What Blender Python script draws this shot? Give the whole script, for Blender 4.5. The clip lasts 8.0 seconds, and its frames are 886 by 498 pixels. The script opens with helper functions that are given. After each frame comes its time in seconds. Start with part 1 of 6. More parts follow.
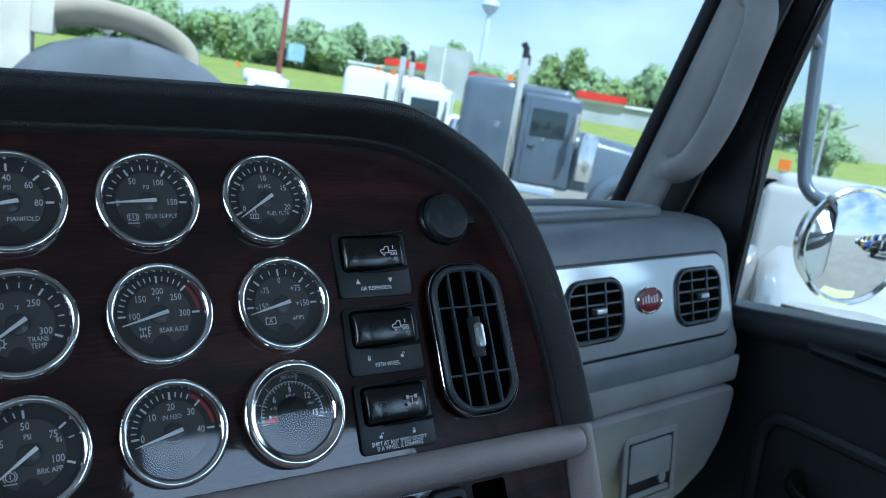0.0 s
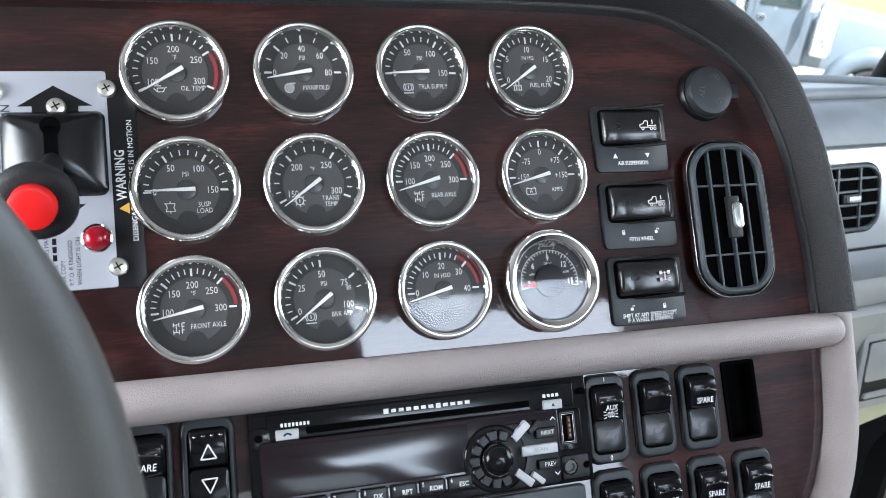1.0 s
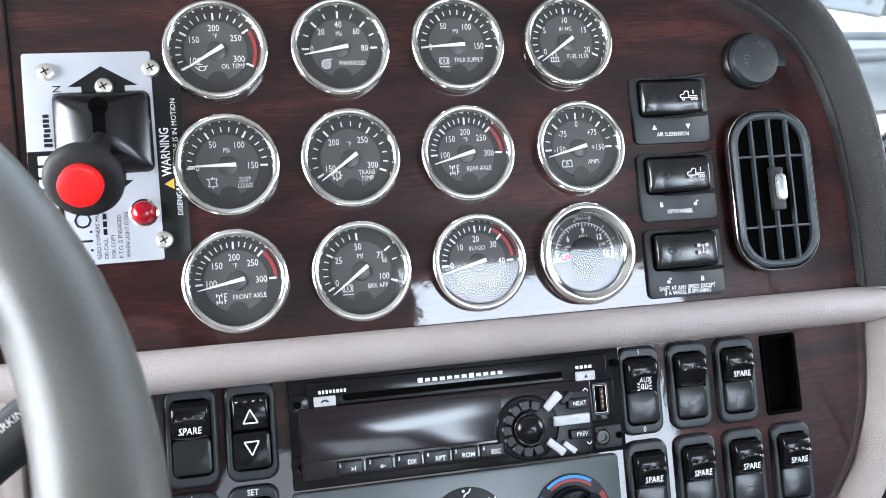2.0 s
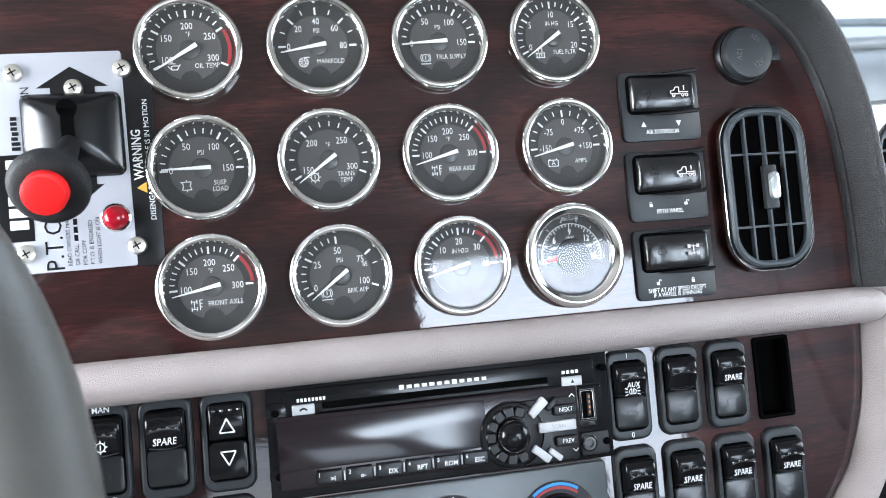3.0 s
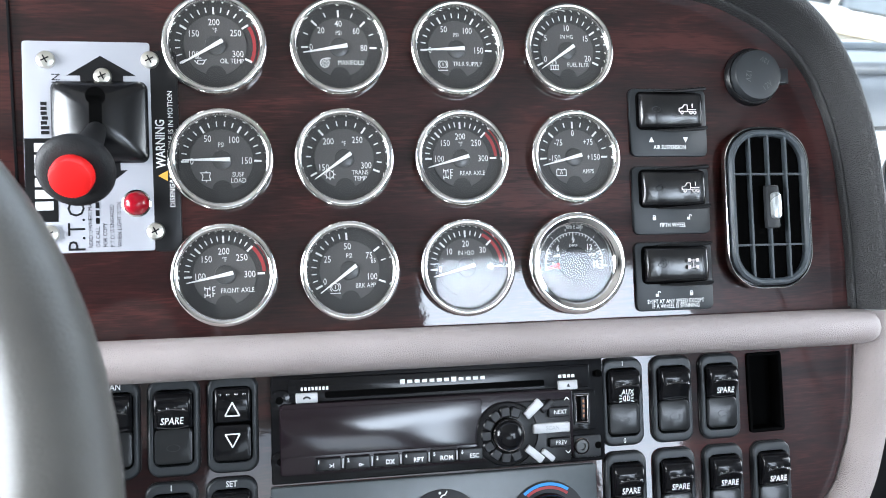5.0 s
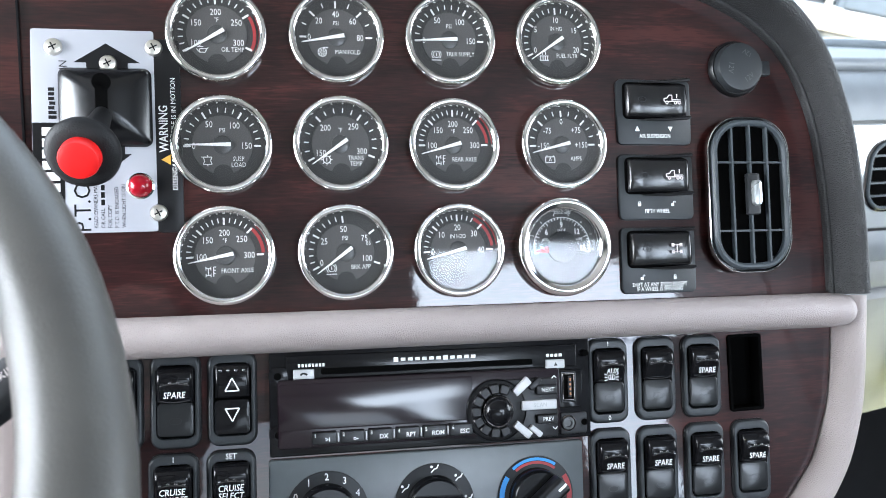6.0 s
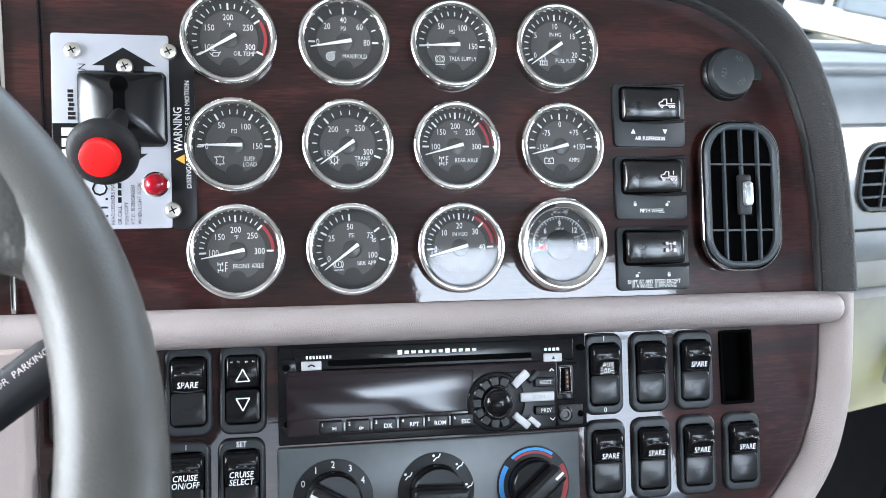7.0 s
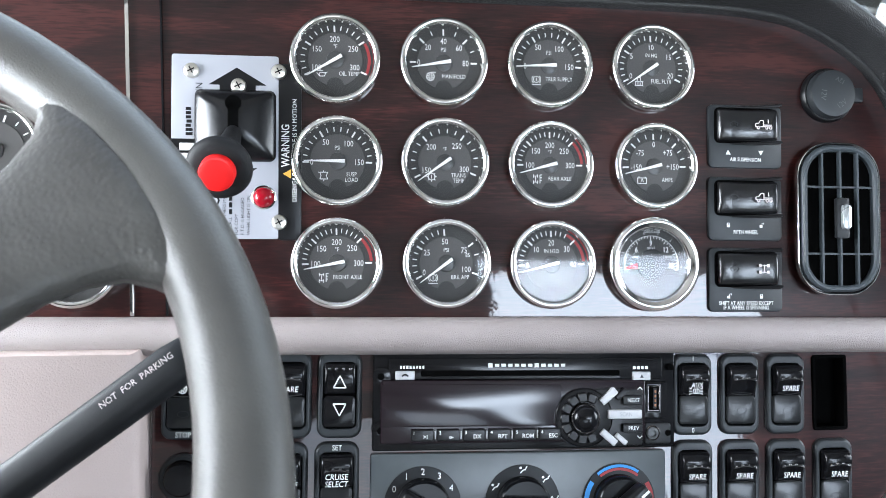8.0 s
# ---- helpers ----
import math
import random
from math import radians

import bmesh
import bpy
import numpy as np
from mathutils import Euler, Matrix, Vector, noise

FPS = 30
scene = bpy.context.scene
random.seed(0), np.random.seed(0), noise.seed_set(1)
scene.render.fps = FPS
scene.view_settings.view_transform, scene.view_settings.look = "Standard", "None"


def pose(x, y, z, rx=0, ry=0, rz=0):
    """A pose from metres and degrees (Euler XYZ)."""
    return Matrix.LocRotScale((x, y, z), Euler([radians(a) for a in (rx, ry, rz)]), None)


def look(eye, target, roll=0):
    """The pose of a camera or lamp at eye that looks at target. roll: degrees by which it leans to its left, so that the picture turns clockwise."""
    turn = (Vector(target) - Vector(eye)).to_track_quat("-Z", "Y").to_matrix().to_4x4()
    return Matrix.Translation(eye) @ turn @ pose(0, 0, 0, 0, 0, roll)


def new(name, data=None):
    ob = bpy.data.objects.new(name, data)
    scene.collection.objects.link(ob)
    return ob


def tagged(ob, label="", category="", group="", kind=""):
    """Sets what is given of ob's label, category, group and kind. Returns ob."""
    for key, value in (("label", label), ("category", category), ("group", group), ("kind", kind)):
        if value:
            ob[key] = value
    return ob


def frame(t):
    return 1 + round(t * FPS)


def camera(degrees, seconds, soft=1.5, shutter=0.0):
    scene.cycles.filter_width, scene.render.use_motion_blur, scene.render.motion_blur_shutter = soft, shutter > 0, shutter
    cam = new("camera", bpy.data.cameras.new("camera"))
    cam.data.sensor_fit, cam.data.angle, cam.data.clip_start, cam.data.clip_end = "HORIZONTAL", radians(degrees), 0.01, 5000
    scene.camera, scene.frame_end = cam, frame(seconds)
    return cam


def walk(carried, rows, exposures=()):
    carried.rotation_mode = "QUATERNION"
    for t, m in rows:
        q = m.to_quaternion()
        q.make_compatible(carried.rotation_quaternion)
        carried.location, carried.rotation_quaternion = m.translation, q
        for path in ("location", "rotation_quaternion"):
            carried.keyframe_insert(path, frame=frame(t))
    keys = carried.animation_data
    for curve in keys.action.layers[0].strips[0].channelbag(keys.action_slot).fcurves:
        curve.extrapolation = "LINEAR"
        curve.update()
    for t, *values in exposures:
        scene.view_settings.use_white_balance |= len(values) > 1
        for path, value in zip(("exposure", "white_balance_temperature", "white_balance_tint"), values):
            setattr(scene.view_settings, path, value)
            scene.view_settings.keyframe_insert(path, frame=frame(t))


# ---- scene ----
cam = camera(57.8, 8.0, soft=0.6)
cam.data.dof.use_dof, cam.data.dof.focus_distance, cam.data.dof.aperture_fstop = True, 0.49, 16.0
# The gauge panel leans back from the driver; panel places are (x right, y into it, z up along it).
# The truck stands on a sloping lot, its passenger side a little high.
CAB = pose(0, 0, 2.2) @ pose(0, 0, 0, 0, -4.5, 0) @ pose(0, 0, -2.2)
PANEL = CAB @ pose(-0.0022, 0.0023, 2.2002, -29.117, -0.331, 0.797)
PATH = [
    (0, (0.0315, -0.4308, -0.0818), (1.0846, 1.1592, 0.3251), -10.73),
    (0.2, (0.0265, -0.4273, -0.0816), (0.9630, 1.2496, 0.2552), -9.23),
    (0.5, (0.0157, -0.4264, -0.0819), (0.8119, 1.3323, 0.1934), -7.75),
    (0.8, (0.0053, -0.4240, -0.0809), (0.6487, 1.4042, 0.1345), -6.39),
    (1, (-0.0013, -0.4253, -0.0820), (0.5936, 1.4222, 0.1061), -5.89),
    (1.2, (0.0020, -0.4240, -0.0856), (0.5428, 1.4422, 0.0803), -5.40),
    (2.3, (0.0206, -0.4395, -0.0751), (0.4572, 1.4586, 0.0203), -5.39),
    (2.5, (0.0268, -0.4333, -0.0734), (0.4703, 1.4635, 0.0154), -5.61),
    (3, (0.0276, -0.4289, -0.0678), (0.4552, 1.4723, 0.0037), -5.61),
    (3.5, (0.0263, -0.4283, -0.0654), (0.4441, 1.4754, -0.0031), -4.95),
    (4, (0.0246, -0.4300, -0.0652), (0.4431, 1.4734, 0.0011), -3.99),
    (4.5, (0.0258, -0.4361, -0.0658), (0.4383, 1.4685, 0.0020), -2.91),
    (5.8, (0.0232, -0.4562, -0.0743), (0.4363, 1.4480, 0.0026), -2.32),
    (6, (0.0227, -0.4592, -0.0763), (0.4435, 1.4437, -0.0115), -2.28),
    (6.5, (0.0202, -0.4597, -0.0730), (0.4481, 1.4416, -0.0058), -2.26),
    (7, (0.0165, -0.4765, -0.0781), (0.4402, 1.4258, -0.0147), -2.02),
    (7.5, (0.0148, -0.4763, -0.0775), (0.3894, 1.4359, -0.0038), -1.48),
    (7.8, (0.0075, -0.4821, -0.0744), (0.3207, 1.4410, 0.0014), -0.87),
    (8, (0.0016, -0.4869, -0.0716), (0.2545, 1.4451, 0.0062), -0.33),
]
walk(cam, [(t, PANEL @ look(e, g, r)) for t, e, g, r in PATH],
     exposures=[(0.0, 1.04, 4850, 2), (0.2, 1.52, 5100, 4), (0.3, 1.68, 5200, 4), (0.5, 2.11, 5800, 8), (0.8, 2.61, 6100, 9), (1.0, 2.85, 6150, 10), (1.6, 3.32, 6200, 10), (4.5, 3.31, 6200, 10), (6.0, 3.27, 6150, 10), (8.0, 3.20, 6150, 10)])

# ---- light ----
SUN_EL, SUN_AZ = 60.0, 190.0
world = bpy.data.worlds.new("daylight")
scene.world = world
world.use_nodes = True
wt = world.node_tree
wt.nodes.clear()
w_out = wt.nodes.new("ShaderNodeOutputWorld")
w_bg = wt.nodes.new("ShaderNodeBackground")
w_sky = wt.nodes.new("ShaderNodeTexSky")
w_sky.sky_type, w_sky.sun_disc = "NISHITA", False
w_sky.sun_elevation, w_sky.sun_rotation = radians(SUN_EL), radians(SUN_AZ)
w_sky.air_density, w_sky.dust_density = 1.2, 0.9
w_co = wt.nodes.new("ShaderNodeTexCoord")
w_map = wt.nodes.new("ShaderNodeMapping")
w_map.inputs["Scale"].default_value = (1, 1, 2.6)
w_noise = wt.nodes.new("ShaderNodeTexNoise")
w_noise.inputs["Scale"].default_value, w_noise.inputs["Detail"].default_value = 3.4, 7
w_ramp = wt.nodes.new("ShaderNodeValToRGB")
w_ramp.color_ramp.elements[0].position, w_ramp.color_ramp.elements[1].position = 0.38, 0.66
w_ramp.color_ramp.elements[0].color = (0.07, 0.07, 0.07, 1)
w_mix = wt.nodes.new("ShaderNodeMixRGB")
w_mix.inputs[2].default_value = (7.5, 8.0, 8.4, 1)
wt.links.new(w_co.outputs["Generated"], w_map.inputs[0])
wt.links.new(w_map.outputs[0], w_noise.inputs["Vector"])
wt.links.new(w_noise.outputs["Fac"], w_ramp.inputs[0])
wt.links.new(w_ramp.outputs[0], w_mix.inputs[0])
wt.links.new(w_sky.outputs[0], w_mix.inputs[1])
wt.links.new(w_mix.outputs[0], w_bg.inputs[0])
w_bg.inputs[1].default_value = 0.065
wt.links.new(w_bg.outputs[0], w_out.inputs[0])
sun = new("sun", bpy.data.lights.new("sun", "SUN"))
sun.data.energy, sun.data.angle, sun.data.color = 3.4, radians(0.6), (1.0, 0.95, 0.87)
az, el = radians(SUN_AZ), radians(SUN_EL)
sun.matrix_world = look((0, 0, 30), Vector((0, 0, 30)) - Vector((math.sin(az) * math.cos(el), math.cos(az) * math.cos(el), math.sin(el))))

# daylight of the driver's window, standing in for the sky outside it
side = new("window_light", bpy.data.lights.new("window_light", "AREA"))
side.data.shape, side.data.size, side.data.size_y, side.data.energy, side.data.color = "RECTANGLE", 1.0, 0.55, 6.7, (0.93, 0.97, 1.0)
side.matrix_world = CAB @ look((-0.93, -0.22, 2.34), (0.2, -0.22, 2.30))
# and of the rear windows behind the passenger seat
for wx, wz, ww, wh, power in ((0.735, 2.75, 0.72, 0.21, 1.00), (0.80, 2.45, 0.22, 0.37, 0.40)):
    rear = new("window_light", bpy.data.lights.new("window_light", "AREA"))
    rear.data.shape, rear.data.size, rear.data.size_y, rear.data.energy, rear.data.color = "RECTANGLE", ww, wh, power, (0.82, 0.91, 1.0)
    rear.matrix_world = CAB @ look((wx, -1.27, wz), (wx, 0, wz))
# and of the passenger's window
door_light = new("window_light", bpy.data.lights.new("window_light", "AREA"))
door_light.data.shape, door_light.data.size, door_light.data.size_y, door_light.data.energy, door_light.data.color = "RECTANGLE", 0.40, 0.42, 0.85, (0.95, 0.98, 1.0)
door_light.matrix_world = CAB @ look((1.04, -0.22, 2.36), (0.55, 0.12, 2.04))


# ---- materials ----
def material(name, base, rough=0.5, metal=0.0, second=None, scale=40.0, stretch=(1, 1, 1), bump=0.0, bump_scale=600.0,
             coat=0.0, grain="noise", spec=0.42, wear=0.12, distance=0.001):
    """A surface with a base colour broken up at two scales, a rough and fine relief."""
    m = bpy.data.materials.new(name)
    m.use_nodes = True
    nt = m.node_tree
    bsdf = nt.nodes["Principled BSDF"]
    bsdf.inputs["Metallic"].default_value = metal
    bsdf.inputs["Coat Weight"].default_value = coat
    bsdf.inputs["Coat Roughness"].default_value = 0.04
    bsdf.inputs["Specular IOR Level"].default_value = spec
    co = nt.nodes.new("ShaderNodeTexCoord")
    mp = nt.nodes.new("ShaderNodeMapping")
    mp.inputs["Scale"].default_value = stretch
    nt.links.new(co.outputs["Object"], mp.inputs[0])
    n1 = nt.nodes.new("ShaderNodeTexNoise")
    n1.inputs["Scale"].default_value, n1.inputs["Detail"].default_value = scale, 6
    nt.links.new(mp.outputs[0], n1.inputs["Vector"])
    second = second or tuple(c * (1 - 2 * wear) for c in base)
    ramp = nt.nodes.new("ShaderNodeValToRGB")
    ramp.color_ramp.elements[0].position, ramp.color_ramp.elements[1].position = 0.32, 0.68
    ramp.color_ramp.elements[0].color, ramp.color_ramp.elements[1].color = (*second, 1), (*base, 1)
    nt.links.new(n1.outputs["Fac"], ramp.inputs[0])
    nt.links.new(ramp.outputs[0], bsdf.inputs["Base Color"])
    rr = nt.nodes.new("ShaderNodeMapRange")
    rr.inputs["To Min"].default_value, rr.inputs["To Max"].default_value = max(0.0, rough * 0.8), min(1.0, rough * 1.2)
    n2 = nt.nodes.new("ShaderNodeTexNoise")
    n2.inputs["Scale"].default_value, n2.inputs["Detail"].default_value = scale * 0.4, 4
    nt.links.new(co.outputs["Object"], n2.inputs["Vector"])
    nt.links.new(n2.outputs["Fac"], rr.inputs["Value"])
    nt.links.new(rr.outputs[0], bsdf.inputs["Roughness"])
    if bump:
        if grain == "leather":
            g = nt.nodes.new("ShaderNodeTexVoronoi")
            g.feature = "SMOOTH_F1"
            g.inputs["Scale"].default_value = bump_scale
            out = g.outputs["Distance"]
        else:
            g = nt.nodes.new("ShaderNodeTexNoise")
            g.inputs["Scale"].default_value, g.inputs["Detail"].default_value = bump_scale, 3
            out = g.outputs["Fac"]
        nt.links.new(co.outputs["Object"], g.inputs["Vector"])
        b = nt.nodes.new("ShaderNodeBump")
        b.inputs["Strength"].default_value, b.inputs["Distance"].default_value = bump, distance
        nt.links.new(out, b.inputs["Height"])
        nt.links.new(b.outputs[0], bsdf.inputs["Normal"])
    return m


def wood_material():
    """Lacquered burgundy wood with level streaks."""
    m = bpy.data.materials.new("lacquered_wood")
    m.use_nodes = True
    nt = m.node_tree
    bsdf = nt.nodes["Principled BSDF"]
    co = nt.nodes.new("ShaderNodeTexCoord")

    def noise(scale, stretch, detail):
        mp = nt.nodes.new("ShaderNodeMapping")
        mp.inputs["Scale"].default_value = stretch
        n = nt.nodes.new("ShaderNodeTexNoise")
        n.inputs["Scale"].default_value, n.inputs["Detail"].default_value = scale, detail
        n.inputs["Distortion"].default_value = 0.6
        nt.links.new(co.outputs["Object"], mp.inputs[0])
        nt.links.new(mp.outputs[0], n.inputs["Vector"])
        return n.outputs["Fac"]

    broad, fine, dash = noise(9, (1, 1, 4.5), 6), noise(75, (0.8, 1, 9), 5), noise(260, (0.35, 1, 4), 3)
    mix = nt.nodes.new("ShaderNodeMath")
    mix.operation = "MULTIPLY_ADD"
    mix.inputs[1].default_value = 0.42
    nt.links.new(fine, mix.inputs[0])
    nt.links.new(broad, mix.inputs[2])
    mix2 = nt.nodes.new("ShaderNodeMath")
    mix2.operation = "MULTIPLY_ADD"
    mix2.inputs[1].default_value = 0.28
    nt.links.new(dash, mix2.inputs[0])
    nt.links.new(mix.outputs[0], mix2.inputs[2])
    ramp = nt.nodes.new("ShaderNodeValToRGB")
    e = ramp.color_ramp.elements
    e[0].position, e[0].color = 0.60, (0.0060, 0.0025, 0.0026, 1)
    e[1].position, e[1].color = 0.87, (0.023, 0.0062, 0.0058, 1)
    k = e.new(1.0)
    k.color = (0.046, 0.0115, 0.0100, 1)
    k = e.new(0.74)
    k.color = (0.0138, 0.0042, 0.0042, 1)
    nt.links.new(mix2.outputs[0], ramp.inputs[0])
    nt.links.new(ramp.outputs[0], bsdf.inputs["Base Color"])
    bsdf.inputs["Roughness"].default_value = 0.45
    bsdf.inputs["Specular IOR Level"].default_value = 0.12
    bsdf.inputs["Coat Weight"].default_value = 0.9
    bsdf.inputs["Coat Roughness"].default_value = 0.03
    wav = noise(70, (1, 1, 1), 5)
    b = nt.nodes.new("ShaderNodeBump")
    b.inputs["Strength"].default_value, b.inputs["Distance"].default_value = 0.09, 0.0006
    nt.links.new(wav, b.inputs["Height"])
    nt.links.new(b.outputs[0], bsdf.inputs["Coat Normal"])
    return m


def clear_material(name, tint=(1, 1, 1), ior=1.5, rough=0.02):
    """Thin clear glass: lets light straight through and mirrors more at a slant."""
    m = bpy.data.materials.new(name)
    m.use_nodes = True
    nt = m.node_tree
    nt.nodes.clear()
    out = nt.nodes.new("ShaderNodeOutputMaterial")
    tr, gl, mix, fr = (nt.nodes.new("ShaderNode" + k) for k in ("BsdfTransparent", "BsdfGlossy", "MixShader", "Fresnel"))
    tr.inputs[0].default_value = (*tint, 1)
    gl.inputs["Roughness"].default_value = rough
    fr.inputs["IOR"].default_value = ior
    nt.links.new(fr.outputs[0], mix.inputs[0])
    nt.links.new(tr.outputs[0], mix.inputs[1])
    nt.links.new(gl.outputs[0], mix.inputs[2])
    nt.links.new(mix.outputs[0], out.inputs[0])
    return m


WOOD = wood_material()
TAUPE = material("taupe_padding", (0.345, 0.295, 0.285), 0.50, second=(0.30, 0.255, 0.245), scale=18, bump=0.85, bump_scale=1400, distance=0.0007)
LEATHER = material("black_leather_grain", (0.021, 0.021, 0.022), 0.44, scale=30, bump=1.0, bump_scale=1250, grain="leather", distance=0.0007, spec=0.42)
DASH = material("slate_dash_plastic", (0.150, 0.163, 0.176), 0.40, scale=20, bump=0.4, bump_scale=900, distance=0.0005)
GREY = material("grey_moulded_plastic", (0.27, 0.275, 0.28), 0.5, scale=14, bump=0.4, bump_scale=1000, distance=0.0005)
TRIMGREY = material("light_grey_trim", (0.22, 0.215, 0.21), 0.5, scale=14, bump=0.4, bump_scale=900, distance=0.0005)
BLACK = material("black_plastic", (0.008, 0.008, 0.009), 0.32, scale=60, bump=0.15, bump_scale=1500, distance=0.0003, spec=0.28)
MATT = material("matt_charcoal_plastic", (0.015, 0.016, 0.018), 0.45, scale=50, bump=0.3, bump_scale=1500, distance=0.0003, spec=0.28)
GLOSS = material("gloss_black_plastic", (0.006, 0.006, 0.007), 0.17, scale=60, spec=0.26)
PIANO = material("piano_black_plastic", (0.006, 0.006, 0.007), 0.08, scale=60, coat=0.4)
# near-black without sheen: paints the shade inside holes, ducts, wells and slots
HOLESHADE = material("painted_hole_shade", (0.003, 0.003, 0.003), 0.9, spec=0.0)
CHROME = material("chrome", (0.88, 0.865, 0.84), 0.11, 1.0, second=(0.82, 0.805, 0.78), scale=30)
SILVER = material("brushed_silver_plastic", (0.40, 0.42, 0.42), 0.27, 0.65, second=(0.36, 0.38, 0.38), scale=16, bump=0.05, bump_scale=300)
STEEL = material("zinc_steel", (0.80, 0.77, 0.70), 0.34, 1.0, scale=120)
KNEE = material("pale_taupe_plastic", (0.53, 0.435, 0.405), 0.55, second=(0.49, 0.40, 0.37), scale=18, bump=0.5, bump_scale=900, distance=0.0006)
VENTPLATE = material("polished_silver_plastic", (0.46, 0.485, 0.50), 0.17, 0.55, second=(0.43, 0.455, 0.47), scale=12)
WHITE = material("white_print", (0.77, 0.77, 0.76), 0.5, wear=0.04)
NEEDLE = material("white_needle_paint", (0.84, 0.84, 0.83), 0.45, wear=0.03)
RED = material("red_print", (0.29, 0.025, 0.028), 0.5, wear=0.05)
BLUE = material("blue_print", (0.03, 0.25, 0.62), 0.5, wear=0.05)
DIAL = material("dial_outer_black", (0.030, 0.0294, 0.0287), 0.55, wear=0.05)
DIALMID = material("dial_inner_grey", (0.078, 0.0755, 0.0735), 0.55, wear=0.05)
RUBBER = material("black_rubber", (0.009, 0.009, 0.010), 0.6, scale=60, bump=0.3, bump_scale=1100, spec=0.28)
WHEEL = material("grey_wheel_grip", (0.116, 0.112, 0.104), 0.36, second=(0.058, 0.055, 0.051), scale=11, bump=0.4, bump_scale=1500, grain="leather", distance=0.0004, spec=0.42)
SPOKE = material("dark_grey_grained_spoke", (0.095, 0.092, 0.086), 0.42, second=(0.045, 0.043, 0.040), scale=22, bump=0.6, bump_scale=520, grain="leather", distance=0.0006, spec=0.45)
HUB = material("hub_grey_plastic", (0.06, 0.06, 0.06), 0.3, scale=60)
REDCAP = material("red_plastic", (0.75, 0.012, 0.012), 0.35, second=(0.66, 0.010, 0.010), scale=60)
REDLENS = material("red_lens", (0.26, 0.004, 0.012), 0.14, scale=60)
BADGERED = material("deep_red_enamel", (0.13, 0.006, 0.012), 0.16, scale=60)
PLATE = material("white_decal_plate", (0.41, 0.415, 0.45), 0.22, second=(0.38, 0.385, 0.42), scale=25)
GREYPRINT = material("grey_print", (0.30, 0.31, 0.32), 0.5, wear=0.04)
LAMPGREY = material("grey_button_plastic", (0.085, 0.088, 0.090), 0.4, scale=60, bump=0.1, bump_scale=1500)
RADIO = material("radio_gloss_face", (0.012, 0.007, 0.010), 0.15, scale=40, spec=0.5)
SWITCH = material("slate_switch_plastic", (0.024, 0.027, 0.030), 0.38, scale=50, bump=0.2, bump_scale=1500, distance=0.0003, spec=0.30)
PAD = material("black_switch_pad", (0.018, 0.019, 0.020), 0.20, scale=50, bump=0.15, bump_scale=1500, distance=0.0002, spec=0.28)
SATIN = material("satin_black_plastic", (0.010, 0.010, 0.011), 0.20, scale=80, bump=0.25, bump_scale=2200, distance=0.0002, spec=0.6)
CREST = material("polished_black_plastic", (0.02, 0.02, 0.022), 0.10, scale=60, coat=1.0, spec=0.8)
VENTRIM = material("blue_grey_vent_plastic", (0.050, 0.060, 0.068), 0.32, scale=50, bump=0.15, bump_scale=1500, distance=0.0002)
COPPER = material("tarnished_contact_copper", (0.30, 0.13, 0.07), 0.35, 0.8, scale=90)
DARKCHROME = material("smoked_chrome", (0.30, 0.27, 0.26), 0.14, 1.0, scale=60)
SOFTPRINT = material("dim_rosy_print", (0.62, 0.55, 0.55), 0.5, wear=0.05)
BOOT = material("glossy_boot_rubber", (0.007, 0.007, 0.008), 0.24, scale=40, bump=0.1, bump_scale=900, distance=0.0003)
PALEKEY = material("pale_silver_key", (0.52, 0.52, 0.53), 0.36, 0.1, scale=60)
HVAC = material("charcoal_control_plate", (0.092, 0.104, 0.110), 0.26, scale=30, bump=0.15, bump_scale=1500, distance=0.0003, spec=0.32)
YELLOW = material("yellow_print", (0.50, 0.28, 0.04), 0.5, wear=0.05)
HEAD = material("grey_headliner_cloth", (0.22, 0.214, 0.205), 0.9, scale=30, bump=0.4, bump_scale=700)
DOORBLACK = material("black_door_vinyl", (0.026, 0.027, 0.030), 0.42, scale=30, bump=0.4, bump_scale=800, grain="leather", distance=0.0006)
CARPET = material("dark_floor_mat", (0.02, 0.02, 0.02), 0.9, scale=60, bump=0.6, bump_scale=300)
PANE = clear_material("window_glass", (0.93, 0.97, 0.95), 1.35)
LENS = clear_material("gauge_glass", (0.97, 0.97, 0.97), 1.52, 0.045)
ASPHALT = material("asphalt_lot", (0.24, 0.225, 0.19), 0.9, second=(0.19, 0.178, 0.15), scale=0.6, bump=0.4, bump_scale=60)
GRASS = material("dry_grass", (0.26, 0.29, 0.06), 0.95, second=(0.17, 0.21, 0.035), scale=0.5, bump=0.5, bump_scale=20)
VERGE = material("sunlit_pale_grass", (0.56, 0.58, 0.30), 0.95, second=(0.47, 0.49, 0.23), scale=3, bump=0.5, bump_scale=40)
LEAF = material("tree_leaves", (0.26, 0.35, 0.175), 0.8, second=(0.20, 0.285, 0.13), scale=0.6)
LEAF2 = material("light_tree_leaves", (0.23, 0.31, 0.105), 0.7, second=(0.16, 0.225, 0.07), scale=0.6)
BARK = material("tree_bark", (0.10, 0.075, 0.05), 0.9, scale=8, bump=0.5, bump_scale=30)
TRUCKWHITE = material("white_truck_paint", (0.75, 0.76, 0.77), 0.25, coat=0.6, second=(0.7, 0.71, 0.72), scale=1.5)
TRUCKSILVER = material("silver_truck_paint", (0.46, 0.455, 0.445), 0.25, coat=0.6, second=(0.40, 0.395, 0.385), scale=1.5)
TRUCKBLACK = material("black_truck_paint", (0.02, 0.02, 0.024), 0.3, coat=0.6, scale=1.5)
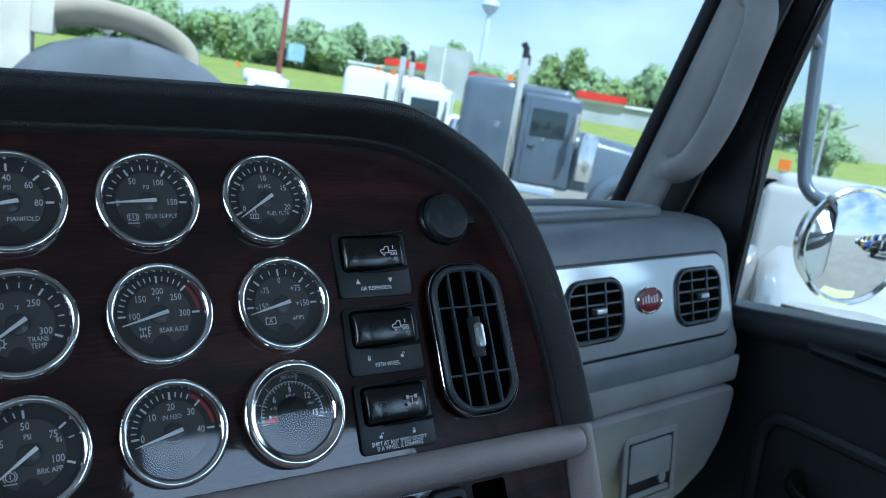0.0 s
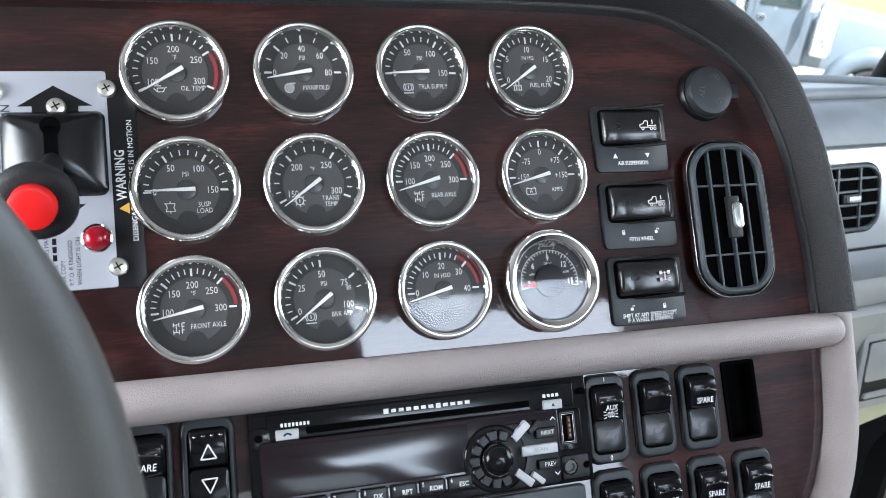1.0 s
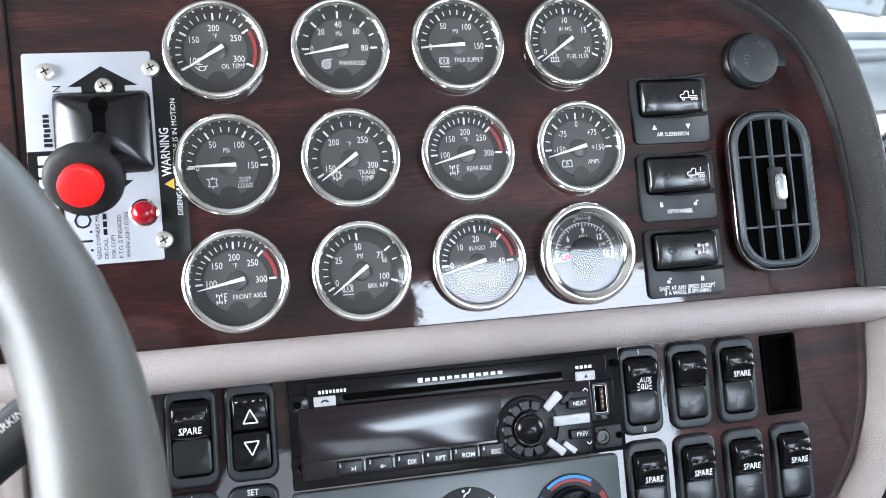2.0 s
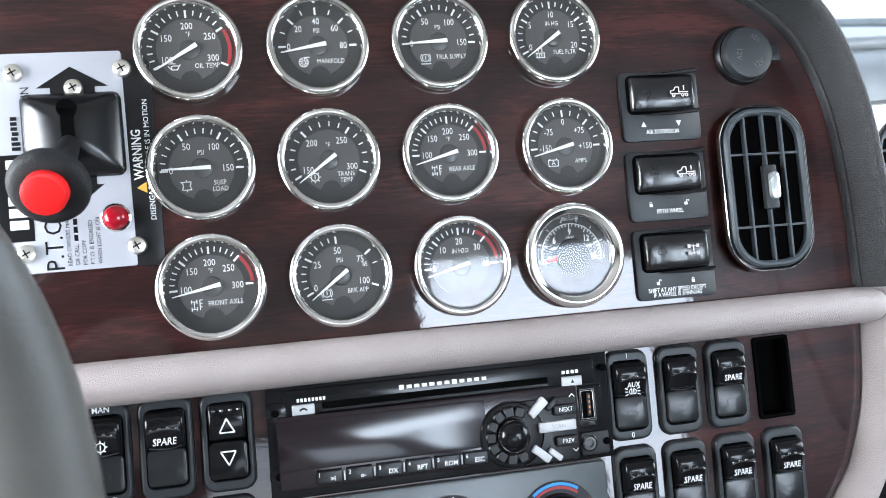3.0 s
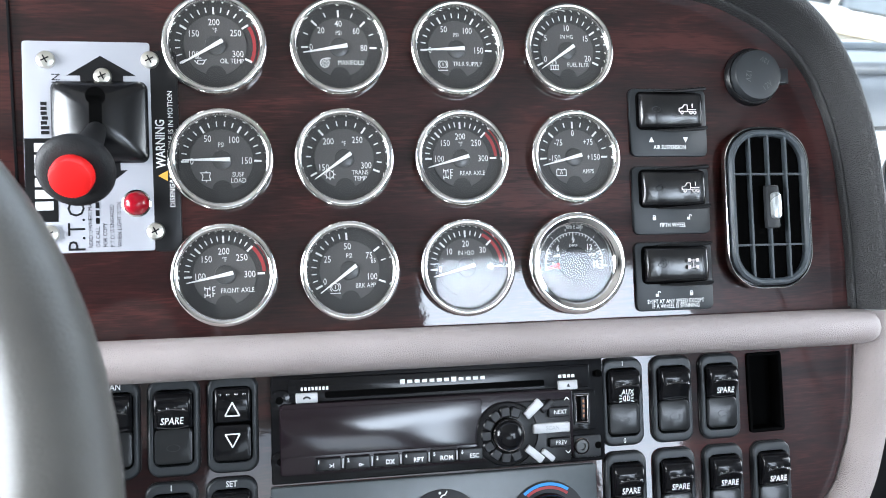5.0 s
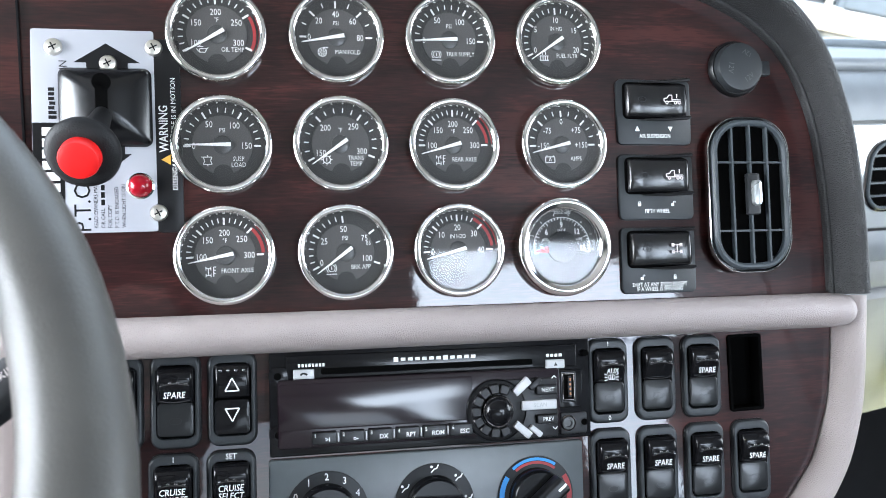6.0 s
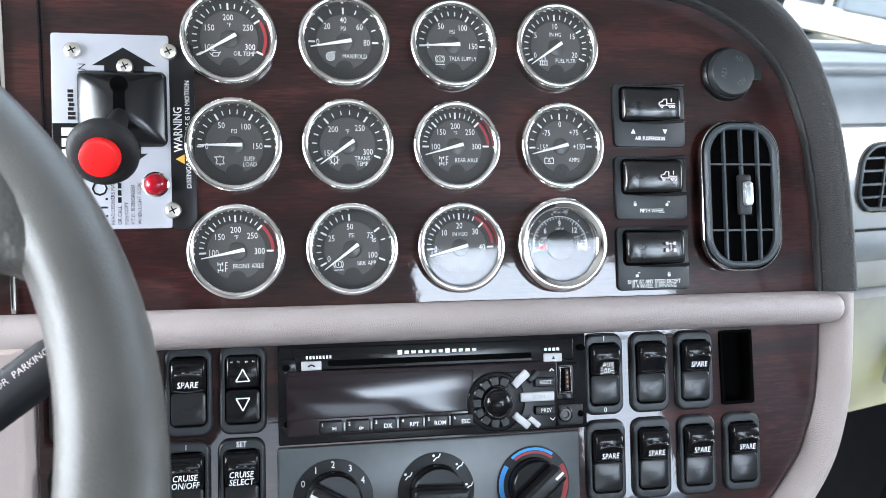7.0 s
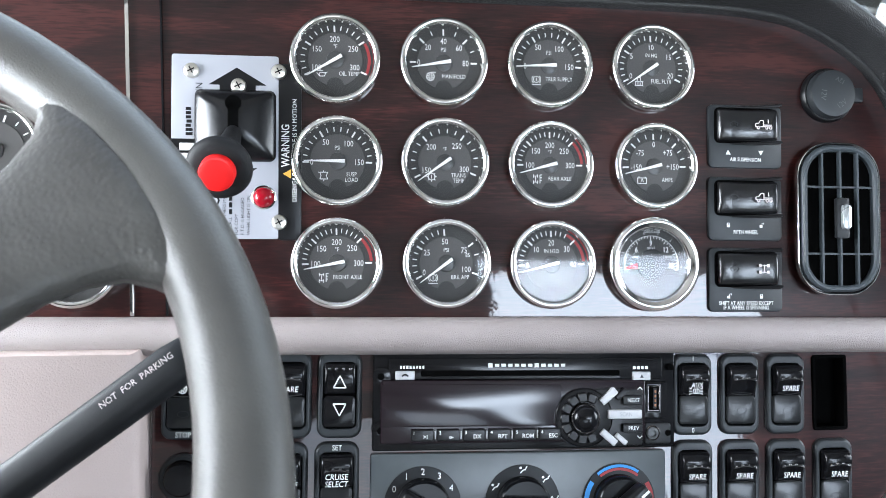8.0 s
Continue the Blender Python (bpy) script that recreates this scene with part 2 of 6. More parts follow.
TRUCKBLUE = material("blue_truck_paint", (0.02, 0.13, 0.45), 0.3, coat=0.6, scale=1.5)
TRUCKYELLOW = material("yellow_truck_paint", (0.70, 0.42, 0.02), 0.35, coat=0.5, scale=1.5)
TRUCKGREY = material("blue_grey_truck_paint", (0.10, 0.125, 0.16), 0.25, coat=0.7, second=(0.085, 0.105, 0.135), scale=1.5)
CREAM = material("cream_bodywork", (0.43, 0.38, 0.29), 0.45, second=(0.36, 0.31, 0.23), scale=5)
CREAMPALE = material("pale_cream_plastic", (0.72, 0.68, 0.58), 0.4, scale=5)
SLATE = material("slate_canvas", (0.13, 0.14, 0.16), 0.6, second=(0.10, 0.11, 0.13), scale=4)
WALLGREY = material("pale_metal_cladding", (0.45, 0.47, 0.48), 0.5, scale=0.4)
FASCIA = material("red_shop_fascia", (0.62, 0.035, 0.025), 0.5, scale=0.4)
RUST = material("rusty_pole_paint", (0.25, 0.09, 0.07), 0.6, scale=4)
TINT = material("dark_cab_glass", (0.03, 0.045, 0.05), 0.06, coat=0.5)
# distance haze is put into this colour, paled and blued towards the sky
SKYTOWER = material("hazed_tower_colour", (0.60, 0.72, 0.78), 0.6, scale=0.1)
TYRE = material("tyre_rubber", (0.02, 0.02, 0.02), 0.8, scale=10)
MIRROR = material("mirror_silver", (0.92, 0.93, 0.94), 0.01, 1.0, second=(0.91, 0.92, 0.93))
SIGNBLUE = material("pale_blue_sign", (0.36, 0.55, 0.72), 0.5, scale=3)
AMBER = material("amber_lens", (0.85, 0.22, 0.02), 0.3)


# ---- mesh helpers ----
def thing(name, m, label, category, group="", kind=""):
    ob = new(name)
    ob.empty_display_size = 0.02
    ob.matrix_basis = m
    return tagged(ob, label, category, group, kind)


def finish(name, bm, mat, smooth=40):
    me = bpy.data.meshes.new(name)
    bmesh.ops.recalc_face_normals(bm, faces=bm.faces)
    bm.to_mesh(me)
    bm.free()
    for p in me.polygons:
        p.use_smooth = True
    me.set_sharp_from_angle(angle=radians(smooth))
    me.materials.append(mat)
    return me


def part(name, bm, mat, parent, label="", m=None, smooth=40):
    ob = new(name, finish(name, bm, mat, smooth))
    ob.parent = parent
    if m is not None:
        ob.matrix_basis = m
    if label:
        tagged(ob, label)
    return ob


def solid(name, bm, mat, m, label, category, kind="", group="", smooth=40):
    ob = new(name, finish(name, bm, mat, smooth))
    ob.matrix_basis = m
    return tagged(ob, label, category, group, kind)


def loft(loops, cap0=True, cap1=True, closed=True, bm=None):
    """Skin over loops of equal length."""
    bm = bm or bmesh.new()
    rings = [[bm.verts.new(p) for p in lp] for lp in loops]
    n = len(rings[0])
    for a, b in zip(rings, rings[1:]):
        for i in range(n if closed else n - 1):
            j = (i + 1) % n
            bm.faces.new((a[i], a[j], b[j], b[i]))
    if cap0:
        bm.faces.new(rings[0])
    if cap1:
        bm.faces.new(rings[-1][::-1])
    return bm


def rrect(w, h, r, n=5, cx=0.0, cz=0.0):
    """Outline of a rounded rectangle in (x, z)."""
    pts = []
    for sx, sz, a0 in ((1, 1, 0), (-1, 1, 90), (-1, -1, 180), (1, -1, 270)):
        for k in range(n + 1):
            a = radians(a0 + 90 * k / n)
            pts.append((cx + sx * (w / 2 - r) + r * math.cos(a), cz + sz * (h / 2 - r) + r * math.sin(a)))
    return pts


def ring_of(pts, y):
    return [(x, y, z) for x, z in pts]


def slab(w, h, r, back, front, bevel=0.0008, cx=0.0, cz=0.0, n=5, bm=None, dish=0.0):
    """A rounded plate from back to front (front is towards the driver, smaller y) with softened front edges."""
    b = bevel
    loops = [ring_of(rrect(w, h, r, n, cx, cz), back), ring_of(rrect(w, h, r, n, cx, cz), front + b),
             ring_of(rrect(w - b * 0.6, h - b * 0.6, max(r - b * 0.3, 1e-4), n, cx, cz), front + b * 0.3),
             ring_of(rrect(w - 2 * b, h - 2 * b, max(r - b, 1e-4), n, cx, cz), front)]
    return loft(loops, bm=bm)


def hoop(w, h, r, t, back, front, bevel=0.0008, cx=0.0, cz=0.0, n=6, inner_back=None):
    """A rounded rectangular frame t wide."""
    b = bevel
    ib = back if inner_back is None else inner_back
    o = lambda d: rrect(w - 2 * d, h - 2 * d, max(r - d, 3e-4), n, cx, cz)
    loops = [ring_of(o(0), back), ring_of(o(0), front + b), ring_of(o(b), front), ring_of(o(t - b), front),
             ring_of(o(t), front + b), ring_of(o(t), ib)]
    return loft(loops, False, False)


def lathe(profile, n=40, cap0=False, cap1=True, bm=None, cx=0.0, cz=0.0):
    """Turn (radius, y) about the y axis."""
    loops = [[(cx + r * math.cos(2 * math.pi * k / n), y, cz + r * math.sin(2 * math.pi * k / n)) for k in range(n)] for r, y in profile]
    return loft(loops, cap0, cap1, bm=bm)


def tube(points, radius, n=12, caps=True, bm=None, squash=1.0):
    """A pipe along points; radius may be a number or one for each point."""
    pts = [Vector(p) for p in points]
    rad = radius if isinstance(radius, (list, tuple)) else [radius] * len(pts)
    up = None
    loops = []
    for i, p in enumerate(pts):
        d = (pts[min(i + 1, len(pts) - 1)] - pts[max(i - 1, 0)]).normalized()
        if up is None:
            up = d.orthogonal().normalized()
        up = (up - d * up.dot(d)).normalized()
        side = d.cross(up)
        loops.append([p + rad[i] * (up * math.cos(2 * math.pi * k / n) + squash * side * math.sin(2 * math.pi * k / n)) for k in range(n)])
    return loft(loops, caps, caps, bm=bm)


def box(bm, x0, x1, y0, y1, z0, z1):
    v = [bm.verts.new((x, y, z)) for x in (x0, x1) for y in (y0, y1) for z in (z0, z1)]
    for f in ((0, 1, 3, 2), (4, 6, 7, 5), (0, 4, 5, 1), (2, 3, 7, 6), (0, 2, 6, 4), (1, 5, 7, 3)):
        bm.faces.new([v[i] for i in f])
    return bm


def bevelled(bm, width, seg=2):
    bmesh.ops.bevel(bm, geom=list(bm.edges), offset=width, segments=seg, affect="EDGES", profile=0.6)
    return bm


def bar_flat(bm, a, b, w, y, t=0.0002):
    """A thin raised stroke from a to b in (x, z)."""
    a, b = Vector(a), Vector(b)
    d = (b - a).normalized() * 1.0
    s = Vector((-d.y, d.x)) * w / 2
    c = [a + s, a - s, b - s, b + s]
    lo = [bm.verts.new((p.x, y + t, p.y)) for p in c]
    hi = [bm.verts.new((p.x, y, p.y)) for p in c]
    bm.faces.new(hi)
    for i in range(4):
        bm.faces.new((lo[i], lo[(i + 1) % 4], hi[(i + 1) % 4], hi[i]))
    return bm


def arc_flat(bm, r0, r1, a0, a1, y, n=24, cx=0.0, cz=0.0):
    prev = None
    for k in range(n + 1):
        a = radians(a0 + (a1 - a0) * k / n)
        cur = [bm.verts.new((cx + r * math.cos(a), y, cz + r * math.sin(a))) for r in (r0, r1)]
        if prev:
            bm.faces.new((prev[0], prev[1], cur[1], cur[0]))
        prev = cur
    return bm


LETTERS = {}


def letters(bm, text, size, x, z, y, turn=0.0, squeeze=0.9, align="CENTER", lean=0.0, heavy=0.0):
    """Raised print in the built-in font, facing the driver; x, z is its middle."""
    key = (text, align, heavy)
    if key not in LETTERS:
        cu = bpy.data.curves.new("print", "FONT")
        cu.body, cu.align_x, cu.align_y, cu.resolution_u, cu.offset = text, align, "CENTER", 2, heavy
        ob = new("print", cu)
        dg = bpy.context.evaluated_depsgraph_get()
        me = bpy.data.meshes.new_from_object(ob.evaluated_get(dg))
        LETTERS[key] = ([tuple(v.co) for v in me.vertices], [tuple(p.vertices) for p in me.polygons])
        bpy.data.objects.remove(ob)
        bpy.data.curves.remove(cu)
        bpy.data.meshes.remove(me)
    vs, fs = LETTERS[key]
    ca, sa = math.cos(radians(turn)), math.sin(radians(turn))
    made = []
    for vx, vy, _ in vs:
        px, pz = (vx * squeeze + vy * lean) * size, vy * size
        made.append(bm.verts.new((x + px * ca - pz * sa, y, z + px * sa + pz * ca)))
    for f in fs:
        bm.faces.new([made[i] for i in f])
    return bm


def on_panel(x, z, y=0.0, turn=0.0):
    return PANEL @ pose(x, y, z, 0, turn, 0)


def lower(x, z, y=0.0):
    """The lower fascia hangs a degree out of level."""
    return PANEL @ pose(0.1, 0, -0.14, 0, 1.0, 0) @ pose(x - 0.1, y, z + 0.14)


def smooth_path(pts, n=8):
    """Points on a curve through pts."""
    out = []
    P = [Vector(p) for p in pts]
    for i in range(len(P) - 1):
        p0, p1, p2, p3 = P[max(i - 1, 0)], P[i], P[i + 1], P[min(i + 2, len(P) - 1)]
        for k in range(n):
            t = k / n
            out.append(0.5 * ((2 * p1) + (p2 - p0) * t + (2 * p0 - 5 * p1 + 4 * p2 - p3) * t * t + (3 * p1 - p0 - 3 * p2 + p3) * t ** 3))
    out.append(P[-1])
    return out


# ---- dashboard shell ----
top_edge = [(-0.36, 0.102), (0.10, 0.102), (0.18, 0.1018), (0.269, 0.099), (0.313, 0.087), (0.350, 0.061), (0.371, 0.018), (0.3785, -0.04), (0.3795, -0.098)]
rim_curve = [(p.x, p.y) for p in smooth_path([Vector((a, b)) for a, b in top_edge], 8)]


def build_fascia():
    pts = rim_curve + [(-0.36, -0.098)]
    solid("gauge_fascia", loft([ring_of(pts, 0.006), ring_of(pts, 0.0)]), WOOD, PANEL,
                  "glossy burgundy wood-grain fascia holding the gauges", "dashboard panel", "structure")
    # the lower fascia is cut through where a switch is missing
    hx0, hx1, hz0, hz1 = 0.3055, 0.3263, -0.1672, -0.1222
    bm = bmesh.new()
    left = [(-0.105, -0.096), (hx0, -0.096), (hx0, -0.2535), (0.25, -0.272), (-0.105, -0.272)]
    loft([ring_of(left, 0.006), ring_of(left, -0.002)], bm=bm)
    right = [(hx1, -0.096), (0.380, -0.096), (0.379, -0.12), (0.376, -0.15), (0.372, -0.172), (0.360, -0.203), (0.336, -0.232), (hx1, -0.2385)]
    loft([ring_of(right, 0.006), ring_of(right, -0.002)], bm=bm)
    for q in ([(hx0, hz1), (hx1, hz1), (hx1, -0.096), (hx0, -0.096)], [(hx0, -0.2535), (hx1, -0.2385), (hx1, hz0), (hx0, hz0)]):
        loft([ring_of(q, 0.006), ring_of(q, -0.002)], bm=bm)
    solid("switch_fascia", bm, WOOD, PANEL, "glossy burgundy wood-grain fascia with an empty switch cut-out", "dashboard panel", "structure")
    # solid block behind the hole; the hole's shade is its near-black colour
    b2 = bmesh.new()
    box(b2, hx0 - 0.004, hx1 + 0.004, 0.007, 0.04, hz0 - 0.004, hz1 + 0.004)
    solid("switch_cutout_shade", b2, HOLESHADE, PANEL, "near-black block painting the shade in the empty switch hole", "cavity", "structure")
    h = thing("cutout_edge", PANEL, "thin lip round the empty switch hole, coloured near-black as shade", "trim", kind="structure")
    # same near-black on the lip, painting shade over the hole's cut edges
    part("lip", hoop(hx1 - hx0 + 0.003, hz1 - hz0 + 0.003, 0.002, 0.0022, 0.0072, -0.0034, 0.0005, (hx0 + hx1) / 2, (hz0 + hz1) / 2), HOLESHADE, h)


build_fascia()


def offset_curve(curve, d):
    out = []
    for i, (x, z) in enumerate(curve):
        a, b = curve[max(i - 1, 0)], curve[min(i + 1, len(curve) - 1)]
        t = Vector((b[0] - a[0], b[1] - a[1])).normalized()
        out.append((x - t.y * d, z + t.x * d))
    return out


def build_surround():
    """Black padded hood round the gauge fascia."""
    prof = [(-0.001, 0.004), (0.000, -0.004), (0.0008, -0.0058), (0.0018, -0.0064), (0.0026, -0.0060), (0.0034, -0.0090), (0.0058, -0.0205), (0.0068, -0.0252), (0.0074, -0.0272), (0.0090, -0.0296), (0.0125, -0.0310), (0.0158, -0.0285),
            (0.0178, -0.0230), (0.0190, -0.012), (0.0205, 0.02), (0.022, 0.09), (0.018, 0.16)]
    loops = []
    slim = lambda x: 1.17 - 0.32 * max(0.0, min(1.0, (x - 0.285) / 0.085))
    for d, y in prof:
        loops.append([(x + (px - x) * slim(x), y * (slim(x) if y < 0 else 1), z + (pz - z) * slim(x)) for (x, z), (px, pz) in zip(rim_curve, offset_curve(rim_curve, d))])
    bm = loft([list(c) for c in zip(*loops)], True, True, closed=False)
    solid("dashboard_hood", bm, LEATHER, PANEL, "black grained padded hood round the gauge fascia", "dashboard trim", "structure", smooth=70)
    # stitched-looking ridge where the pad turns over the lip
    low = [(0.3820, -0.0985), (0.3805, -0.12), (0.3775, -0.15), (0.3735, -0.172), (0.3615, -0.203), (0.338, -0.232), (0.300, -0.258), (0.25, -0.275), (0.1, -0.28)]
    curve = [(p.x, p.y) for p in smooth_path([Vector(c) for c in low], 6)]
    prof = [(-0.0005, 0.004), (0.0002, -0.004), (0.002, -0.010), (0.006, -0.0165), (0.009, -0.0175), (0.0125, -0.0175), (0.0155, -0.0145), (0.0175, -0.008), (0.0185, 0.02), (0.020, 0.12)]
    loops = [[(x, y, z) for x, z in offset_curve(curve, d)] for d, y in prof]
    bm = loft([list(c) for c in zip(*loops)], True, True, closed=False)
    solid("lower_surround", bm, TAUPE, PANEL, "taupe moulded surround curving under the switch fascia", "dashboard trim", "structure", smooth=70)


build_surround()


def build_bar():
    """Padded grab bar across the dash between the two fascias."""
    prof = [(0.000, 0.0105), (-0.012, 0.0105), (-0.0185, 0.0085), (-0.0225, 0.004), (-0.0235, -0.001), (-0.0215, -0.006), (-0.0165, -0.0098), (-0.010, -0.0112), (0.000, -0.0112)]
    loops = []
    xs = [(-0.36, 1, 0), (-0.115, 1, 0), (-0.06, 1, 0), (0, 1, 0), (0.2, 1, 0), (0.372, 1, 0), (0.380, 0.97, 0), (0.3855, 0.86, 0.003), (0.3885, 0.62, 0.008), (0.3893, 0.3, 0.014)]
    for x, s, back in xs:
        zc = -0.1045 - 0.012 * (x - 0.1)
        loops.append([(x, y * (1 if s > 0.9 else s) , zc + z * s) for y, z in prof])
    bm = loft(loops, True, True)
    solid("padded_bar", bm, TAUPE, PANEL, "taupe grained padded bar across the dashboard", "dashboard trim", "structure", smooth=60)
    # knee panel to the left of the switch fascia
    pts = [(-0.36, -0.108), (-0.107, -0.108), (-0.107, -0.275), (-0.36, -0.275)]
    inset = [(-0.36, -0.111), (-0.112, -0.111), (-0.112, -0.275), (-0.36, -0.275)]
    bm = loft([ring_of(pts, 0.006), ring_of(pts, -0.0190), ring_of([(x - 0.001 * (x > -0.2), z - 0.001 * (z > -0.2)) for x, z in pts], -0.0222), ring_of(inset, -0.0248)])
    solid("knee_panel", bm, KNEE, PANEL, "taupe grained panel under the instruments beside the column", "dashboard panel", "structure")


build_bar()


def build_strips():
    for x, z0, z1, w, mat, nm, lab in ((-0.1190, -0.091, 0.102, 0.0024, CHROME, "chrome_strip", "thin bright vertical strip between two fascia panels"),
                                       (-0.0996, -0.091, 0.102, 0.0012, GLOSS, "fascia_seam", "thin dark vertical seam in the wood fascia")):
        bm = bmesh.new()
        box(bm, -w / 2, w / 2, -0.0022, 0.001, z0, z1)
        solid(nm, bevelled(bm, w * 0.2), mat, on_panel(x, 0, 0, -1.6), lab, "trim", "structure")


build_strips()


# ---- gauges ----
def build_gauge(x, z, label, values, unit, name, a0, a1, needle, red=None, minor=4, r=0.0272, turn=0.0, icon="", offs=()):
    g = thing("gauge", on_panel(x, z), label, "gauge", "dashboard gauges")
    k = r / 0.0272
    prof = [(0.0268, 0.0), (0.0274, -0.0020), (0.0276, -0.0045), (0.0271, -0.0064), (0.0260, -0.0076), (0.0248, -0.0077), (0.0237, -0.0068), (0.0229, -0.0048), (0.0224, -0.0016)]
    part("bezel", lathe([(a * k, b) for a, b in prof], 64, False, False), CHROME, g, "polished chrome bezel", smooth=60)
    part("dial", lathe([(0.0229 * k, -0.0014), (0.0165 * k, -0.0014), (0.0164 * k, -0.0016)], 48), DIAL, g)
    part("dial_centre", lathe([(0.0163 * k, -0.0015), (0.0163 * k, -0.0018)], 48), DIALMID, g)
    ticks = bmesh.new()
    n = (len(values) - 1) * minor
    for i in range(n + 1):
        a = radians(a0 + (a1 - a0) * i / n)
        big = i % minor == 0
        ri = (0.0169 if big else 0.0181) * k
        ro = 0.0208 * k
        if not big and (red and a < radians(red[0]) or offs and i > n / 2):
            continue
        bar_flat(ticks, (ri * math.cos(a), ri * math.sin(a)), (ro * math.cos(a), ro * math.sin(a)), (0.00105 if big else 0.00060) * k, -0.0019)
    if red:
        bm = bmesh.new()
        arc_flat(bm, 0.0196 * k, 0.0214 * k, red[0], red[1], -0.0018)
        part("red_band", bm, RED, g)
    words = bmesh.new()
    for i, v in enumerate(values):
        if not v:
            continue
        a = radians(a0 + (a1 - a0) * i / (len(values) - 1))
        rr = (0.0150 - 0.0008 * len(v)) * k
        rz = rr * math.sin(a) * (0.84 if math.sin(a) < -0.2 else 1.0)
        letters(words, v, 0.0051 * k, rr * math.cos(a) * (1.02 if len(v) > 1 else 1.08), rz - 0.0003, -0.00205, squeeze=0.80, heavy=0.002)
    letters(words, unit, 0.0036 * k, 0, 0.0080 * k, -0.00205, squeeze=0.80)
    for t, ex, ez in offs:
        a = math.atan2(ez - 0.0010, ex)
        bar_flat(ticks, (0.0181 * math.cos(a), 0.0181 * math.sin(a)), (0.0208 * math.cos(a), 0.0208 * math.sin(a)), 0.0006, -0.0019)
        letters(words, t, 0.0034 * k, ex, ez, -0.00205, squeeze=0.84)
    part("tick_marks", ticks, WHITE, g, smooth=20)
    lines = name.split("|")
    for i, s in enumerate(lines):
        letters(words, s, 0.0037 * k, (0.0084 if len(s) < 8 or " " in s and len(s) < 9 else 0.0063) * k, -0.0086 * k - 0.0033 * i + (0.0006 if len(lines) > 1 else 0), -0.00205, squeeze=0.80)
    part("lettering", words, WHITE, g)
    if icon:
        bm = bmesh.new()
        draw_icon(bm, icon, -0.0082 * k, -0.0088 * k, 0.0029, -0.00205)
        part("symbol", bm, WHITE, g)
    part("lower_boss", lathe([(0.0053 * k, -0.0018), (0.0053 * k, -0.0019)], 24, cz=-0.0162 * k), DIAL, g)
    nb = bmesh.new()
    a = radians(needle)
    d, s = Vector((math.cos(a), math.sin(a))), Vector((-math.sin(a), math.cos(a)))
    tip, tail = 0.0200 * k, -0.0045 * k
    q = [d * tail + s * 0.00108, d * tail - s * 0.00108, d * tip - s * 0.00024, d * tip + s * 0.00024]
    loft([[(p.x, -0.0032, p.y) for p in q], [(p.x, -0.0040, p.y) for p in q]], bm=nb)
    part("needle", nb, NEEDLE, g, smooth=20)
    part("needle_hub", lathe([(0.0054 * k, -0.0018), (0.0052 * k, -0.0024), (0.0040 * k, -0.0029), (0.0012, -0.0031)], 28), HUB, g)
    gl = part("glass", lathe([(0.0229 * k, -0.0046), (0.0120 * k, -0.00475), (0.001, -0.0048)], 48), LENS, g, "clear flat cover glass", pose(0, 0, 0, 0.7, 0, 0))
    gl.visible_shadow = False
    return g


